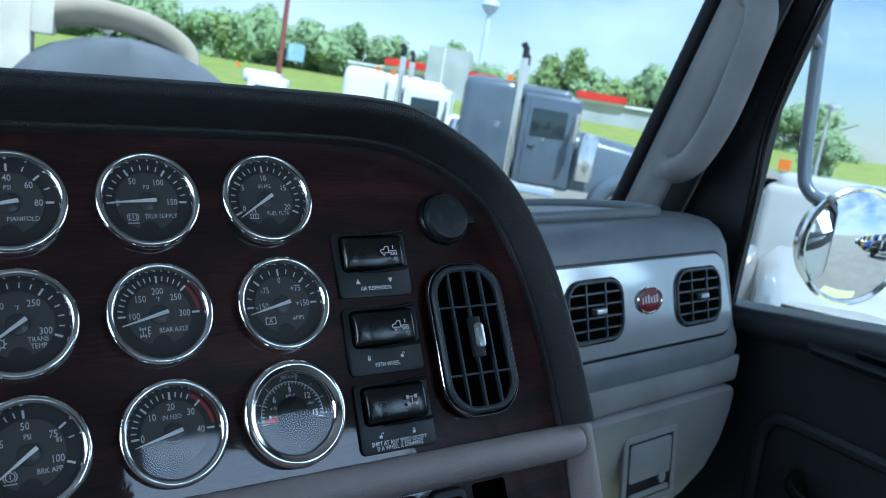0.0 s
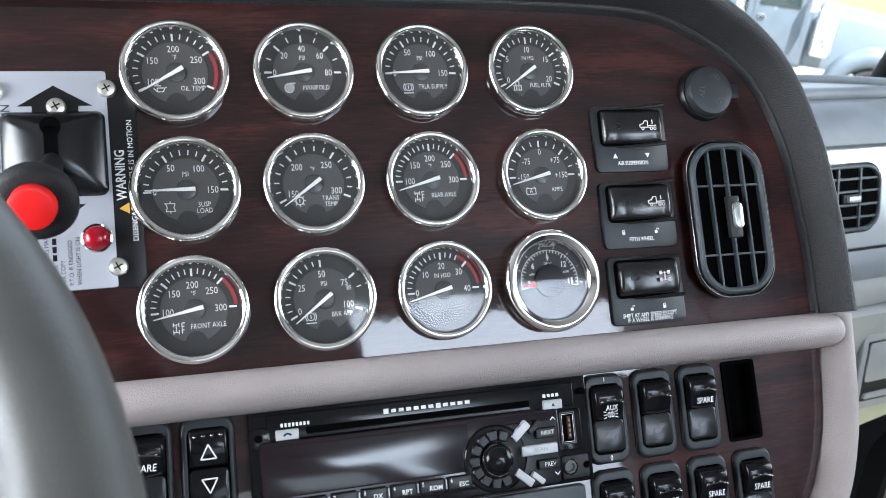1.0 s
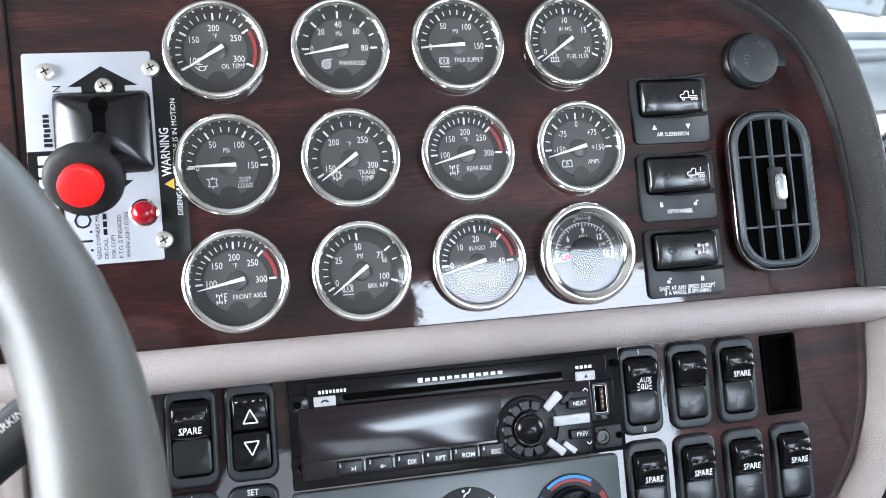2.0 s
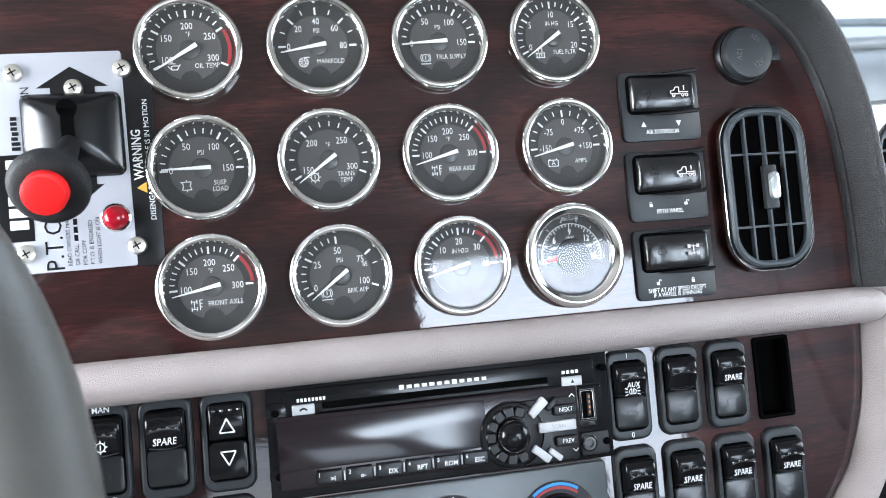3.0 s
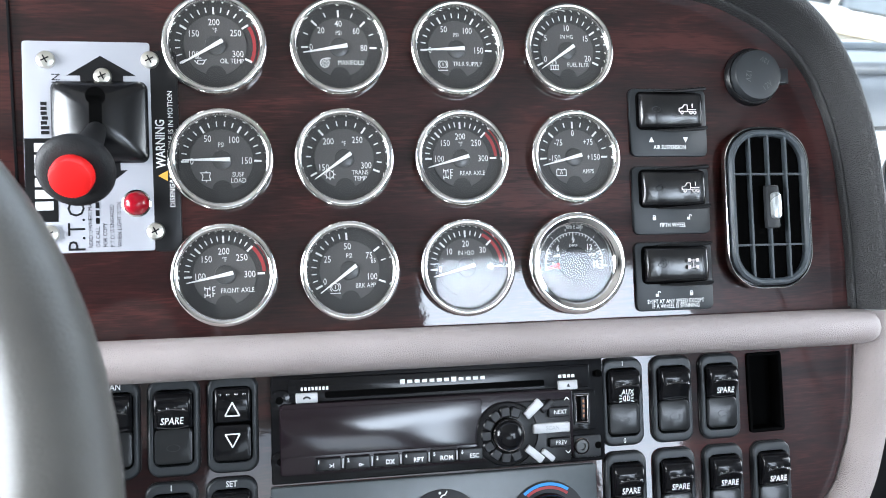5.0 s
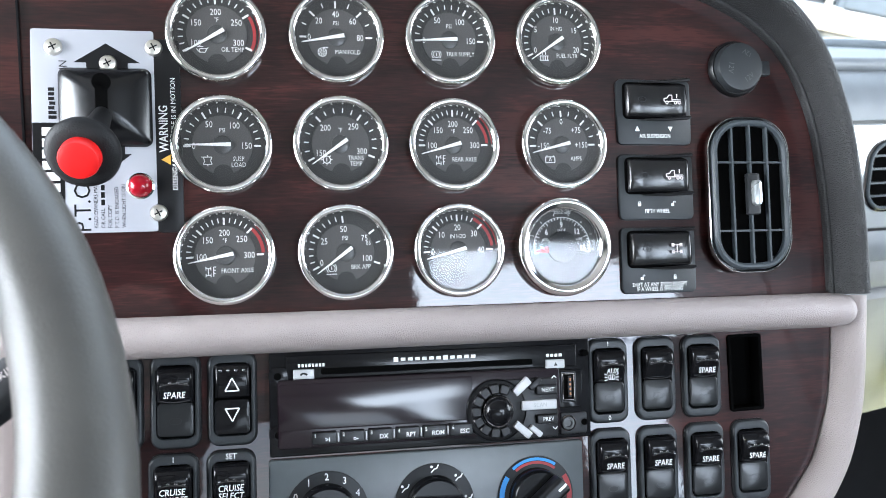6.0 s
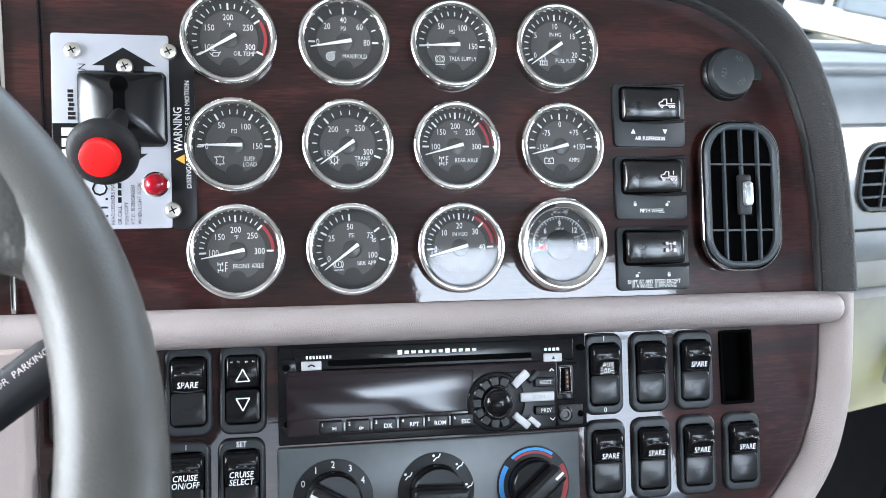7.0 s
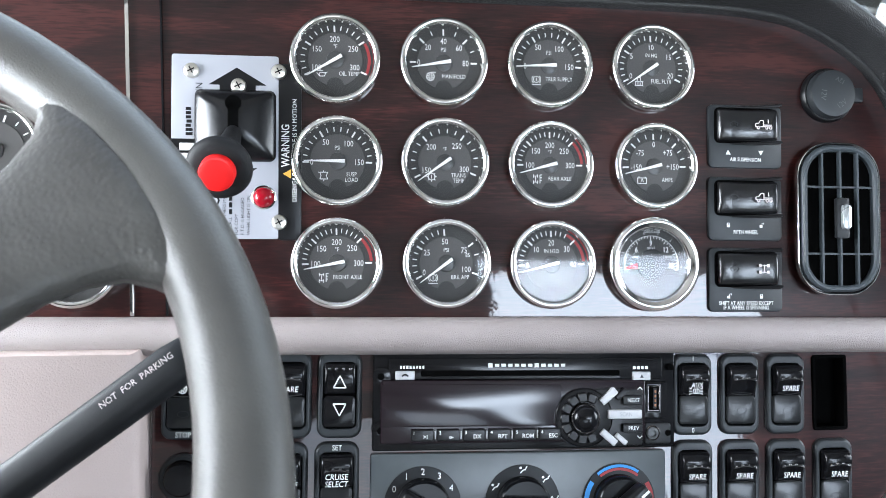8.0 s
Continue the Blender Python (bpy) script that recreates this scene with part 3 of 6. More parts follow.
def draw_icon(bm, kind, x, z, s, y):
    """Small printed symbols out of strokes."""
    w = s * 0.16

    def st(*pts):
        for a, b in zip(pts, pts[1:]):
            bar_flat(bm, (x + a[0] * s, z + a[1] * s), (x + b[0] * s, z + b[1] * s), w, y)

    if kind == "oil":
        st((-1, 0.2), (-0.4, -0.5), (0.6, -0.5), (0.9, 0.2), (-0.4, 0.2), (-0.4, -0.5)), st((0.9, 0.2), (1.2, 0.4)), st((-0.9, 0.6), (0.3, 0.6))
    elif kind == "fan":
        for k in range(8):
            a = k * math.pi / 4
            st((0.25 * math.cos(a), 0.25 * math.sin(a)), (0.8 * math.cos(a + 0.5), 0.8 * math.sin(a + 0.5)))
        arc_flat(bm, 0.75 * s, 0.92 * s, 0, 360, y, 24, x, z), st((0.2, 0.95), (1.2, 0.95))
    elif kind == "brake":
        arc_flat(bm, 0.6 * s, 0.75 * s, 0, 360, y, 24, x, z)
        arc_flat(bm, 0.9 * s, 1.05 * s, -50, 50, y, 12, x, z), arc_flat(bm, 0.9 * s, 1.05 * s, 130, 230, y, 12, x, z)
        st((0, -0.35), (0, 0.35)), st((-1, -1.15), (1, -1.15))
    elif kind == "filter":
        for k in range(4):
            st((-0.8 + 0.5 * k, -0.9), (-0.8 + 0.5 * k, 0.0))
        st((-1, 0), (0.9, 0)), st((-1, -0.9), (0.9, -0.9)), st((-0.4, 0.2), (-0.4, 0.9), (0.3, 0.9), (0.3, 0.2))
    elif kind == "bag":
        st((-0.8, 0.7), (0.8, 0.7), (0.55, 0), (0.8, -0.7), (-0.8, -0.7), (-0.55, 0), (-0.8, 0.7)), st((0, 0.7), (0, 1.1)), st((0, -0.7), (0, -1.1)), st((-1.1, 0.7), (-0.8, 0.7))
    elif kind == "gear":
        arc_flat(bm, 0.6 * s, 0.8 * s, 0, 360, y, 24, x, z)
        for k in range(8):
            a = k * math.pi / 4
            st((0.8 * math.cos(a), 0.8 * math.sin(a)), (1.1 * math.cos(a), 1.1 * math.sin(a)))
        st((0, -0.4), (0, 0.4))
    elif kind == "axle":
        for dx in (-0.8, 0.1):
            st((dx, 0.3), (dx, 1.0)), st((dx, -0.3), (dx, -1.0))
        st((-0.8, 0.65), (0.1, 0.65)), st((-0.8, -0.65), (0.1, -0.65)), st((-0.35, 0.65), (-0.35, -0.65))
        st((0.6, -0.9), (0.6, 0.9), (1.1, 0.9)), st((0.6, 0.3), (1.0, 0.3)), st((0.6, -0.3), (1.0, -0.3))
    elif kind == "battery":
        st((-1, 0.5), (1, 0.5), (1, -0.7), (-1, -0.7), (-1, 0.5)), st((-0.7, 0.5), (-0.7, 0.8)), st((0.7, 0.5), (0.7, 0.8))
        letters(bm, "A", s * 1.3, x, z - 0.1 * s, y)
    elif kind == "truck":
        st((-1.5, -0.4), (1.6, -0.4)), st((-1.5, -0.4), (-1.5, 0.1), (-0.9, 0.2), (-0.6, 0.7), (0.0, 0.7), (0.0, -0.4)), st((0.0, -0.1), (1.6, -0.1))
        for cx in (-1.0, 0.6, 1.3):
            arc_flat(bm, 0.12 * s, 0.32 * s, 0, 360, y, 14, x + cx * s, z - 0.6 * s)
        st((0.9, 0.2), (0.9, 0.9))
    elif kind == "lock":
        box(bm, x - 0.45 * s, x + 0.45 * s, y, y + 0.0003, z - 0.7 * s, z + 0.1 * s)
        st((-0.3, 0.1), (-0.3, 0.6), (0.3, 0.6), (0.3, 0.1))
    elif kind == "unlock":
        box(bm, x - 0.45 * s, x + 0.45 * s, y, y + 0.0003, z - 0.7 * s, z + 0.1 * s)
        st((0.3, 0.1), (0.3, 0.7), (0.9, 0.7), (0.9, 0.3))
    elif kind == "up":
        v = [bm.verts.new((x + a * s, y, z + b * s)) for a, b in ((-0.8, -0.7), (0.8, -0.7), (0, 0.8))]
        bm.faces.new(v)
    elif kind == "down":
        v = [bm.verts.new((x + a * s, y, z + b * s)) for a, b in ((-0.8, 0.7), (0.8, 0.7), (0, -0.8))]
        bm.faces.new(v)
    elif kind == "open_up":
        st((-0.8, -0.7), (0.8, -0.7), (0, 0.8), (-0.8, -0.7))
    elif kind == "open_down":
        st((-0.8, 0.7), (0.8, 0.7), (0, -0.8), (-0.8, 0.7))
    elif kind == "lights":
        for sg in (-1, 1):
            st((sg * 0.2, 0.5), (sg * 0.2, -0.5)), arc_flat(bm, 0.42 * s, 0.56 * s, -90 if sg > 0 else 90, 90 if sg > 0 else 270, y, 12, x + sg * 0.2 * s, z)
            for dz in (-0.45, 0, 0.45):
                st((sg * 0.95, dz), (sg * 1.5, dz * 1.5))
    elif kind == "diff":
        for dx in (-0.9, 0.9):
            for dz in (-0.7, 0.7):
                box(bm, x + (dx - 0.3) * s, x + (dx + 0.3) * s, y, y + 0.0003, z + (dz - 0.35) * s, z + (dz + 0.35) * s)
        st((-0.9, 0.7), (0.9, 0.7)), st((-0.9, -0.7), (0.9, -0.7)), st((0, 0.9), (0, -0.9))


COL, ROW = 0.0667, 0.0612
GAUGES = [
    (0, 1, "round gauge marked OIL TEMP with chrome bezel", ("100", "150", "200", "250", "300"), "°F", "OIL TEMP", 208, -25, 211, (30, -25), "oil"),
    (1, 1, "round gauge marked MANIFOLD with chrome bezel", ("0", "20", "40", "60", "80"), "PSI", "MANIFOLD", 180, 0, 190, None, "fan"),
    (2, 1, "round gauge marked TRLR SUPPLY with chrome bezel", ("0", "50", "100", "150"), "PSI", "TRLR SUPPLY", 182, -2, 183, None, "brake"),
    (3, 1, "round gauge marked FUEL FLTR with chrome bezel", ("0", "5", "10", "15", "20"), "IN HG", "FUEL FLTR", 206, -24, 214, None, "filter"),
    (0, 0, "round gauge marked SUSP LOAD with chrome bezel", ("0", "50", "100", "150"), "PSI", "SUSP|LOAD", 182, -2, 180, None, "bag"),
    (1, 0, "round gauge marked TRANS TEMP with chrome bezel", ("150", "200", "250", "300"), "°F", "TRANS|TEMP", 207, -22, 215, None, "gear"),
    (2, 0, "round gauge marked REAR AXLE with chrome bezel", ("100", "150", "200", "250", "300"), "°F", "REAR AXLE", 180, 0, 195, (45, 3), "axle"),
    (3, 0, "round gauge marked AMPS with chrome bezel", ("-150", "-75", "0", "+75", "+150"), "", "AMPS", 182, 0, 194, None, "battery"),
    (0, -1, "round gauge marked FRONT AXLE with chrome bezel", ("100", "150", "200", "250", "300"), "°F", "FRONT AXLE", 182, 0, 191, (45, 3), "axle"),
    (1, -1, "round gauge marked BRK APP with chrome bezel", ("0", "25", "50", "75", "100"), "PSI", "BRK APP", 207, -20, 216, None, "brake"),
    (2, -1, "round gauge marked IN H2O with chrome bezel", ("0", "10", "20", "30", "40"), "IN H2O", "", 182, 0, 194, (62, 6), ""),
]
# the cut-outs sit a millimetre off the even grid
MINOR = {"AMPS": 3, "MANIFOLD": 2}
SHIFT = {(0, 1): (0.0, 0.7), (1, 1): (-0.6, 0.7), (2, 1): (-0.7, 0.8), (3, 1): (-0.4, 1.2), (0, 0): (1.3, 0.1), (1, 0): (-0.2, 0.2),
         (2, 0): (-0.8, -0.6), (3, 0): (0.5, -0.6), (0, -1): (1.0, 0.0), (1, -1): (0.4, -0.4), (2, -1): (-0.3, -1.2)}
for c, r, lab, vals, unit, nm, a0, a1, nd, red, ic in GAUGES:
    dx, dz = SHIFT[c, r]
    build_gauge(c * COL + dx / 1000, r * ROW + 0.0008 + dz / 1000, lab, vals, unit, nm, a0, a1, nd, red, MINOR.get(nm, 5), icon=ic, offs=(("85", 0.0132, 0.0048),) if nm == "BRK APP" else ())


def build_pyrometer(x, z):
    g = thing("gauge", on_panel(x, z), "larger round pyrometer gauge with a wide chrome bezel", "gauge", "dashboard gauges")
    prof = [(0.0292, 0.0), (0.0297, -0.003), (0.0297, -0.0060), (0.0290, -0.0085), (0.0272, -0.0100), (0.0255, -0.0098), (0.0246, -0.0085), (0.0240, -0.0084), (0.0226, -0.0070), (0.0218, -0.0040), (0.0217, -0.0016)]
    part("bezel", lathe(prof, 64, False, False), CHROME, g, "wide polished chrome bezel", smooth=60)
    part("dial", lathe([(0.0219, -0.0014), (0.0218, -0.0016)], 48), DIAL, g)
    w = bmesh.new()
    for i in range(31):
        a = radians(192 - 204 * i / 30)
        ri = 0.0152 if i % 5 == 0 else 0.0163
        bar_flat(w, (ri * math.cos(a), ri * math.sin(a)), (0.0178 * math.cos(a), 0.0178 * math.sin(a)), 0.0004, -0.0019)
    arc_flat(w, 0.0177, 0.0180, 192, -12, -0.0019, 40)
    for i, v in enumerate(("3", "6", "9", "12", "15")):
        a = radians(185 - 190 * i / 4)
        letters(w, v, 0.0047, 0.0131 * math.cos(a), 0.0131 * math.sin(a), -0.0020, squeeze=0.85, heavy=0.02)
    for i, v in enumerate(("1", "2", "3", "4", "5", "6", "7", "8")):
        a = radians(186 - 192 * i / 7)
        letters(w, v, 0.0022, 0.0196 * math.cos(a), 0.0196 * math.sin(a), -0.0020, turn=math.degrees(a) - 90)
    letters(w, "DEG.F", 0.0022, 0, 0.0100, -0.0020), letters(w, "DEG.C x100", 0.0022, 0.001, 0.0205, -0.0020)
    letters(w, "x100", 0.0022, -0.0105, 0.0045, -0.0020), letters(w, "x100", 0.0022, 0.0110, 0.0045, -0.0020)
    part("lettering", w, WHITE, g)
    part("centre_cap", lathe([(0.0095, -0.0016), (0.0095, -0.0030), (0.0090, -0.0033)], 32), MATT, g)
    nb = bmesh.new()
    a = radians(188)
    d, s = Vector((math.cos(a), math.sin(a))), Vector((-math.sin(a), math.cos(a)))
    q = [d * 0.0085 + s * 0.0020, d * 0.0085 - s * 0.0020, d * 0.0170 - s * 0.0004, d * 0.0170 + s * 0.0004]
    loft([[(p.x, -0.0022, p.y) for p in q], [(p.x, -0.0028, p.y) for p in q]], bm=nb)
    part("needle", nb, REDCAP, g, "red needle tip")
    gl = part("glass", lathe([(0.0222, -0.0058), (0.0120, -0.0060), (0.001, -0.0061)], 48), LENS, g, "clear flat cover glass", pose(0, 0, 0, 1.3, 0, 0))
    gl.visible_shadow = False


build_pyrometer(3 * COL - 0.0026, -ROW - 0.0005)
build_gauge(-0.1489, -0.0588, "round gauge marked SEC BRAKE AIR behind the steering wheel", ("0", "50", "100", "150"), "PSI", "SEC BRAKE|AIR", 182, -2, 186, minor=5)
build_gauge(-0.1932, 0.0047, "round gauge with chrome bezel behind the steering wheel", ("", "", "0"), "", "", 207, -60, 230, minor=6)


# ---- switches ----
def build_rocker(m, text, label, top="", bottom="", icon="", tall=False):
    s = thing("rocker_switch", m, label, "switch", "dashboard rocker switches")
    W, H = 0.0252, 0.0497
    rim = lambda w, h, r, y: ring_of(rrect(w, h, r, 7), y)
    part("frame", loft([rim(W, H, 0.0060, 0.0), rim(W, H, 0.0060, -0.0026), rim(W - 0.0012, H - 0.0012, 0.0056, -0.0034), rim(W - 0.0030, H - 0.0030, 0.0050, -0.0036),
                        rim(0.0202, 0.0398, 0.0040, -0.0034), rim(0.0197, 0.0393, 0.0038, -0.0028), rim(0.0197, 0.0393, 0.0038, 0.0)], False, False), SWITCH, s, smooth=50)
    part("frame_shadow_line", hoop(W + 0.0012, H + 0.0012, 0.0066, 0.0016, 0.0, -0.0012, 0.0004, n=7), BLACK, s)
    # flat plate under the rocker, shade painted by its near-black colour
    part("well", slab(0.0206, 0.0425, 0.003, 0.0, -0.0008), HOLESHADE, s)
    # side profile (z, y) of the upper half, standing proud
    prof = [(0.0189, -0.0010), (0.0186, -0.0048), (0.0176, -0.0080), (0.0155, -0.0096), (0.0120, -0.0100), (0.0085, -0.0092), (0.0040, -0.0074), (0.0008, -0.0062), (0.0000, -0.0050)]
    if tall:
        prof = [(0.0195, -0.0010), (0.0190, -0.0045), (0.0180, -0.0056), (0.0020, -0.0044), (0.0010, -0.0036)]
    hw = 0.0094
    cross = ((-hw, 0.0030), (-hw + 0.0003, 0.0014), (-hw + 0.0010, 0.0005), (-hw + 0.0024, 0), (hw - 0.0024, 0), (hw - 0.0010, 0.0005), (hw - 0.0003, 0.0014), (hw, 0.0030))
    loops = [[(x, min(y + dy, -0.0005), z) for x, dy in cross] + [(hw, 0.0, z), (-hw, 0.0, z)] for z, y in prof]
    part("upper_rocker", loft(loops), GLOSS, s, smooth=55)
    part("lower_rocker", slab(0.0188, 0.0180 if not tall else 0.0186, 0.0026, 0.0, -0.0050 if not tall else -0.0054, 0.0010, 0, -0.0093, n=6), PAD if not tall else GLOSS, s)
    if not tall:
        arch = lambda x: 1 - (x / 0.0076) ** 2
        xs = [-0.0076 + 0.0019 * k for k in range(9)]
        part("grip_lip", tube([(x, -0.0101 - 0.0002 * arch(x), 0.0092 + 0.0013 * arch(x)) for x in xs], [0.0003] + [0.00055] * 7 + [0.0003], 8), CREST, s)
        for x in (-0.0060, -0.0020, 0.0020, 0.0060):
            zz = 0.0098 + 0.0013 * arch(x)
            part("grip_bump", lathe([(0.0010, -0.0095), (0.0009, -0.0104), (0.0005, -0.0108), (0.0001, -0.0109)], 10, cx=x, cz=zz), CREST, s)
        part("lower_edge", tube([(x, -0.0062 - 0.0003 * arch(x), 0.0012 - 0.0009 * arch(x)) for x in xs], 0.0004, 6), CREST, s)
    w = bmesh.new()
    lines = text.split("|") if text else []
    for i, t in enumerate(lines):
        z, y = (0.0042, -0.0090) if len(lines) == 1 and not icon else ((0.0066, -0.0100), (0.0020, -0.0080))[i]
        letters(w, t, 0.0048 if not icon else 0.0042, 0, z, y, squeeze=0.86, lean=0.12, heavy=0.008)
    if icon:
        draw_icon(w, icon, 0, 0.0028 if text else 0.0050, 0.0030, -0.0082 if text else -0.0092)
    if tall:
        draw_icon(w, "open_up", 0, 0.0080, 0.0046, -0.0060)
        draw_icon(w, "open_down", 0, -0.0080, 0.0046, -0.0056)
    if len(w.verts):
        part("lettering", w, WHITE, s)
    else:
        w.free()
    if tall:
        for x in (-0.0062, -0.0021, 0.0021, 0.0062):
            part("grip_bump", lathe([(0.0009, -0.0050), (0.0008, -0.0060), (0.0003, -0.0064)], 10, cx=x, cz=0.0158), CREST, s)
    else:
        o = bmesh.new()
        arc_flat(o, 0.0026, 0.0030, 0, 360, -0.0052, 24)
        ob = part("oval_mark", o, MATT, s)
        ob.matrix_basis = pose(0, 0, -0.0100) @ Matrix.Diagonal((1.15, 1, 0.62, 1))
    for t, zz in ((top, 0.0222), (bottom, -0.0222)):
        if t:
            part("frame_lettering", letters(bmesh.new(), t, 0.0044, 0, zz, -0.0038, squeeze=0.85, heavy=0.01), WHITE, s)
    return s


SPARE = "black rocker switch marked SPARE in the wood fascia"
for x, z, text, lab, kw in (
        (0.2220, -0.1415, "AUX", "black rocker switch marked AUX with a lamp symbol", dict(top="I", bottom="0", icon="lights")),
        (0.2535, -0.1415, "", "black rocker switch with no marking", {}),
        (0.2845, -0.1415, "SPARE", SPARE, {}),
        (0.2225, -0.1955, "SPARE", SPARE, {}), (0.2535, -0.1955, "SPARE", SPARE, {}), (0.2850, -0.1955, "SPARE", SPARE, {}), (0.3170, -0.1955, "SPARE", SPARE, {}),
        (-0.0270, -0.1405, "SPARE", SPARE, {}),
        (0.0025, -0.1405, "", "black rocker switch with up and down arrows", dict(tall=True)),
        (-0.0285, -0.1935, "CRUISE|ON/OFF", "black rocker switch marked CRUISE ON/OFF", dict(top="I")),
        (0.0015, -0.1935, "CRUISE|SELECT", "black rocker switch marked CRUISE SELECT", dict(top="SET")),
        (-0.0565, -0.1405, "", "black rocker switch marked MAN and AUTO", dict(top="MAN", bottom="AUTO", icon="gear")),
        (-0.0865, -0.1405, "", "black rocker switch marked STOP", dict(bottom="STOP", icon="fan"))):
    build_rocker(lower(x, z, -0.002), text, lab, **kw)


def build_dimmer(x, z):
    d = thing("dimmer_knob", lower(x, z, -0.002), "small round black dimmer knob in the wood fascia", "knob")
    part("collar", lathe([(0.0135, 0.0), (0.0135, -0.003), (0.0122, -0.0042), (0.0105, -0.0042), (0.0105, -0.001)], 32, False, False), MATT, d)
    part("cap", lathe([(0.0098, -0.001), (0.0096, -0.009), (0.0085, -0.0105), (0.002, -0.0108)], 32), GLOSS, d)


build_dimmer(-0.0865, -0.1870)


def build_plate_switch(x, z, text, icon, marks, label, guard=True):
    s = thing("rocker_switch", on_panel(x, z, 0, 0.6), label, "switch", "suspension and axle switches")
    part("plate", slab(0.0500, 0.0408, 0.0036, 0.0005, -0.0022, 0.0008), SWITCH, s)
    # near-black ring paints the shade in the gap round the rocker
    part("well", hoop(0.0422, 0.0230, 0.0036, 0.0014, -0.002, -0.0030, 0.0005, 0.0, 0.0070), HOLESHADE, s)
    prof = [(-0.0198, -0.0024), (-0.0192, -0.0058), (-0.0172, -0.0072), (-0.0100, -0.0066), (0.0040, -0.0062), (0.0120, -0.0078), (0.0174, -0.0092), (0.0192, -0.0082), (0.0198, -0.0024)]
    loops = []
    for px, py in prof:
        sect = ((-0.0102, None), (-0.0102, 0.0034), (-0.0097, 0.0018), (-0.0084, 0.0008), (-0.0040, 0.0002), (0.0, 0.0), (0.0040, 0.0002), (0.0084, 0.0008), (0.0097, 0.0018), (0.0102, 0.0034), (0.0102, None))
        loops.append([(px, -0.002 if b is None else min(py + b, -0.002), dz + 0.0070) for dz, b in sect])
    part("rocker", loft(loops), SATIN, s, smooth=60)
    if guard:
        for dz in (0.0070 + 0.0116, 0.0070 - 0.0120):
            bm = tube([(-0.010, -0.003, dz), (0.006, -0.006, dz), (0.0185, -0.0095, dz + 0.0004), (0.0208, -0.0100, dz + 0.0008)], [0.0004, 0.0010, 0.0013, 0.0009], 8)
            part("guard_rail", bm, BLACK, s)
    w = bmesh.new()
    draw_icon(w, icon, 0.0092, 0.0070, 0.0030 if icon == "diff" else 0.0036, -0.0086)
    part("symbol", w, SOFTPRINT, s)
    w = bmesh.new()
    for k, px in zip(marks, (-0.0118, 0.0105)):
        draw_icon(w, k, px, -0.0104, 0.0021, -0.0024)
    for i, t in enumerate(text.split("|")):
        letters(w, t, 0.0035, 0.0, -0.0150 - 0.0028 * i, -0.0024, squeeze=0.80, heavy=0.015)
    part("lettering", w, WHITE, s)
    w = bmesh.new()
    arc_flat(w, 0.0016, 0.0019, 0, 360, -0.0069, 18)
    ov = part("oval_mark", w, MATT, s)
    ov.matrix_basis = pose(-0.0100, 0, 0.0070) @ Matrix.Diagonal((1.5, 1, 0.9, 1))


build_plate_switch(0.2620, 0.0203, "AIR SUSPENSION", "truck", ("up", "down"), "black switch plate marked AIR SUSPENSION")
build_plate_switch(0.2612, -0.0265, "FIFTH WHEEL", "truck", ("lock", "unlock"), "black switch plate marked FIFTH WHEEL")
build_plate_switch(0.2605, -0.0720, "SHIFT AT ANY SPEED EXCEPT|IF A WHEEL IS SPINNING", "diff", ("unlock", "lock"), "black switch plate with axle lock symbols")


def build_socket(x, z):
    s = thing("power_socket", on_panel(x, z), "round black capped 12 volt power socket", "socket")
    part("flange", lathe([(0.0178, 0.0005), (0.0178, -0.003), (0.0168, -0.0042)], 36), BLACK, s)
    part("cap", lathe([(0.0160, -0.003), (0.0158, -0.0075), (0.0150, -0.0092), (0.0120, -0.0098), (0.002, -0.0098)], 36), SWITCH, s)
    part("tab", slab(0.008, 0.0095, 0.001, -0.002, -0.006, 0.0006, 0.0188, 0.0), SWITCH, s)
    w = bmesh.new()
    letters(w, "12V", 0.0052, -0.0075, -0.001, -0.0100, turn=-100), letters(w, "12V", 0.0052, 0.005, -0.0072, -0.0100, turn=35)
    letters(w, "12V", 0.0045, 0.0045, 0.0085, -0.0100, turn=150)
    part("embossed_lettering", w, LAMPGREY, s)


build_socket(0.3198, 0.0485)


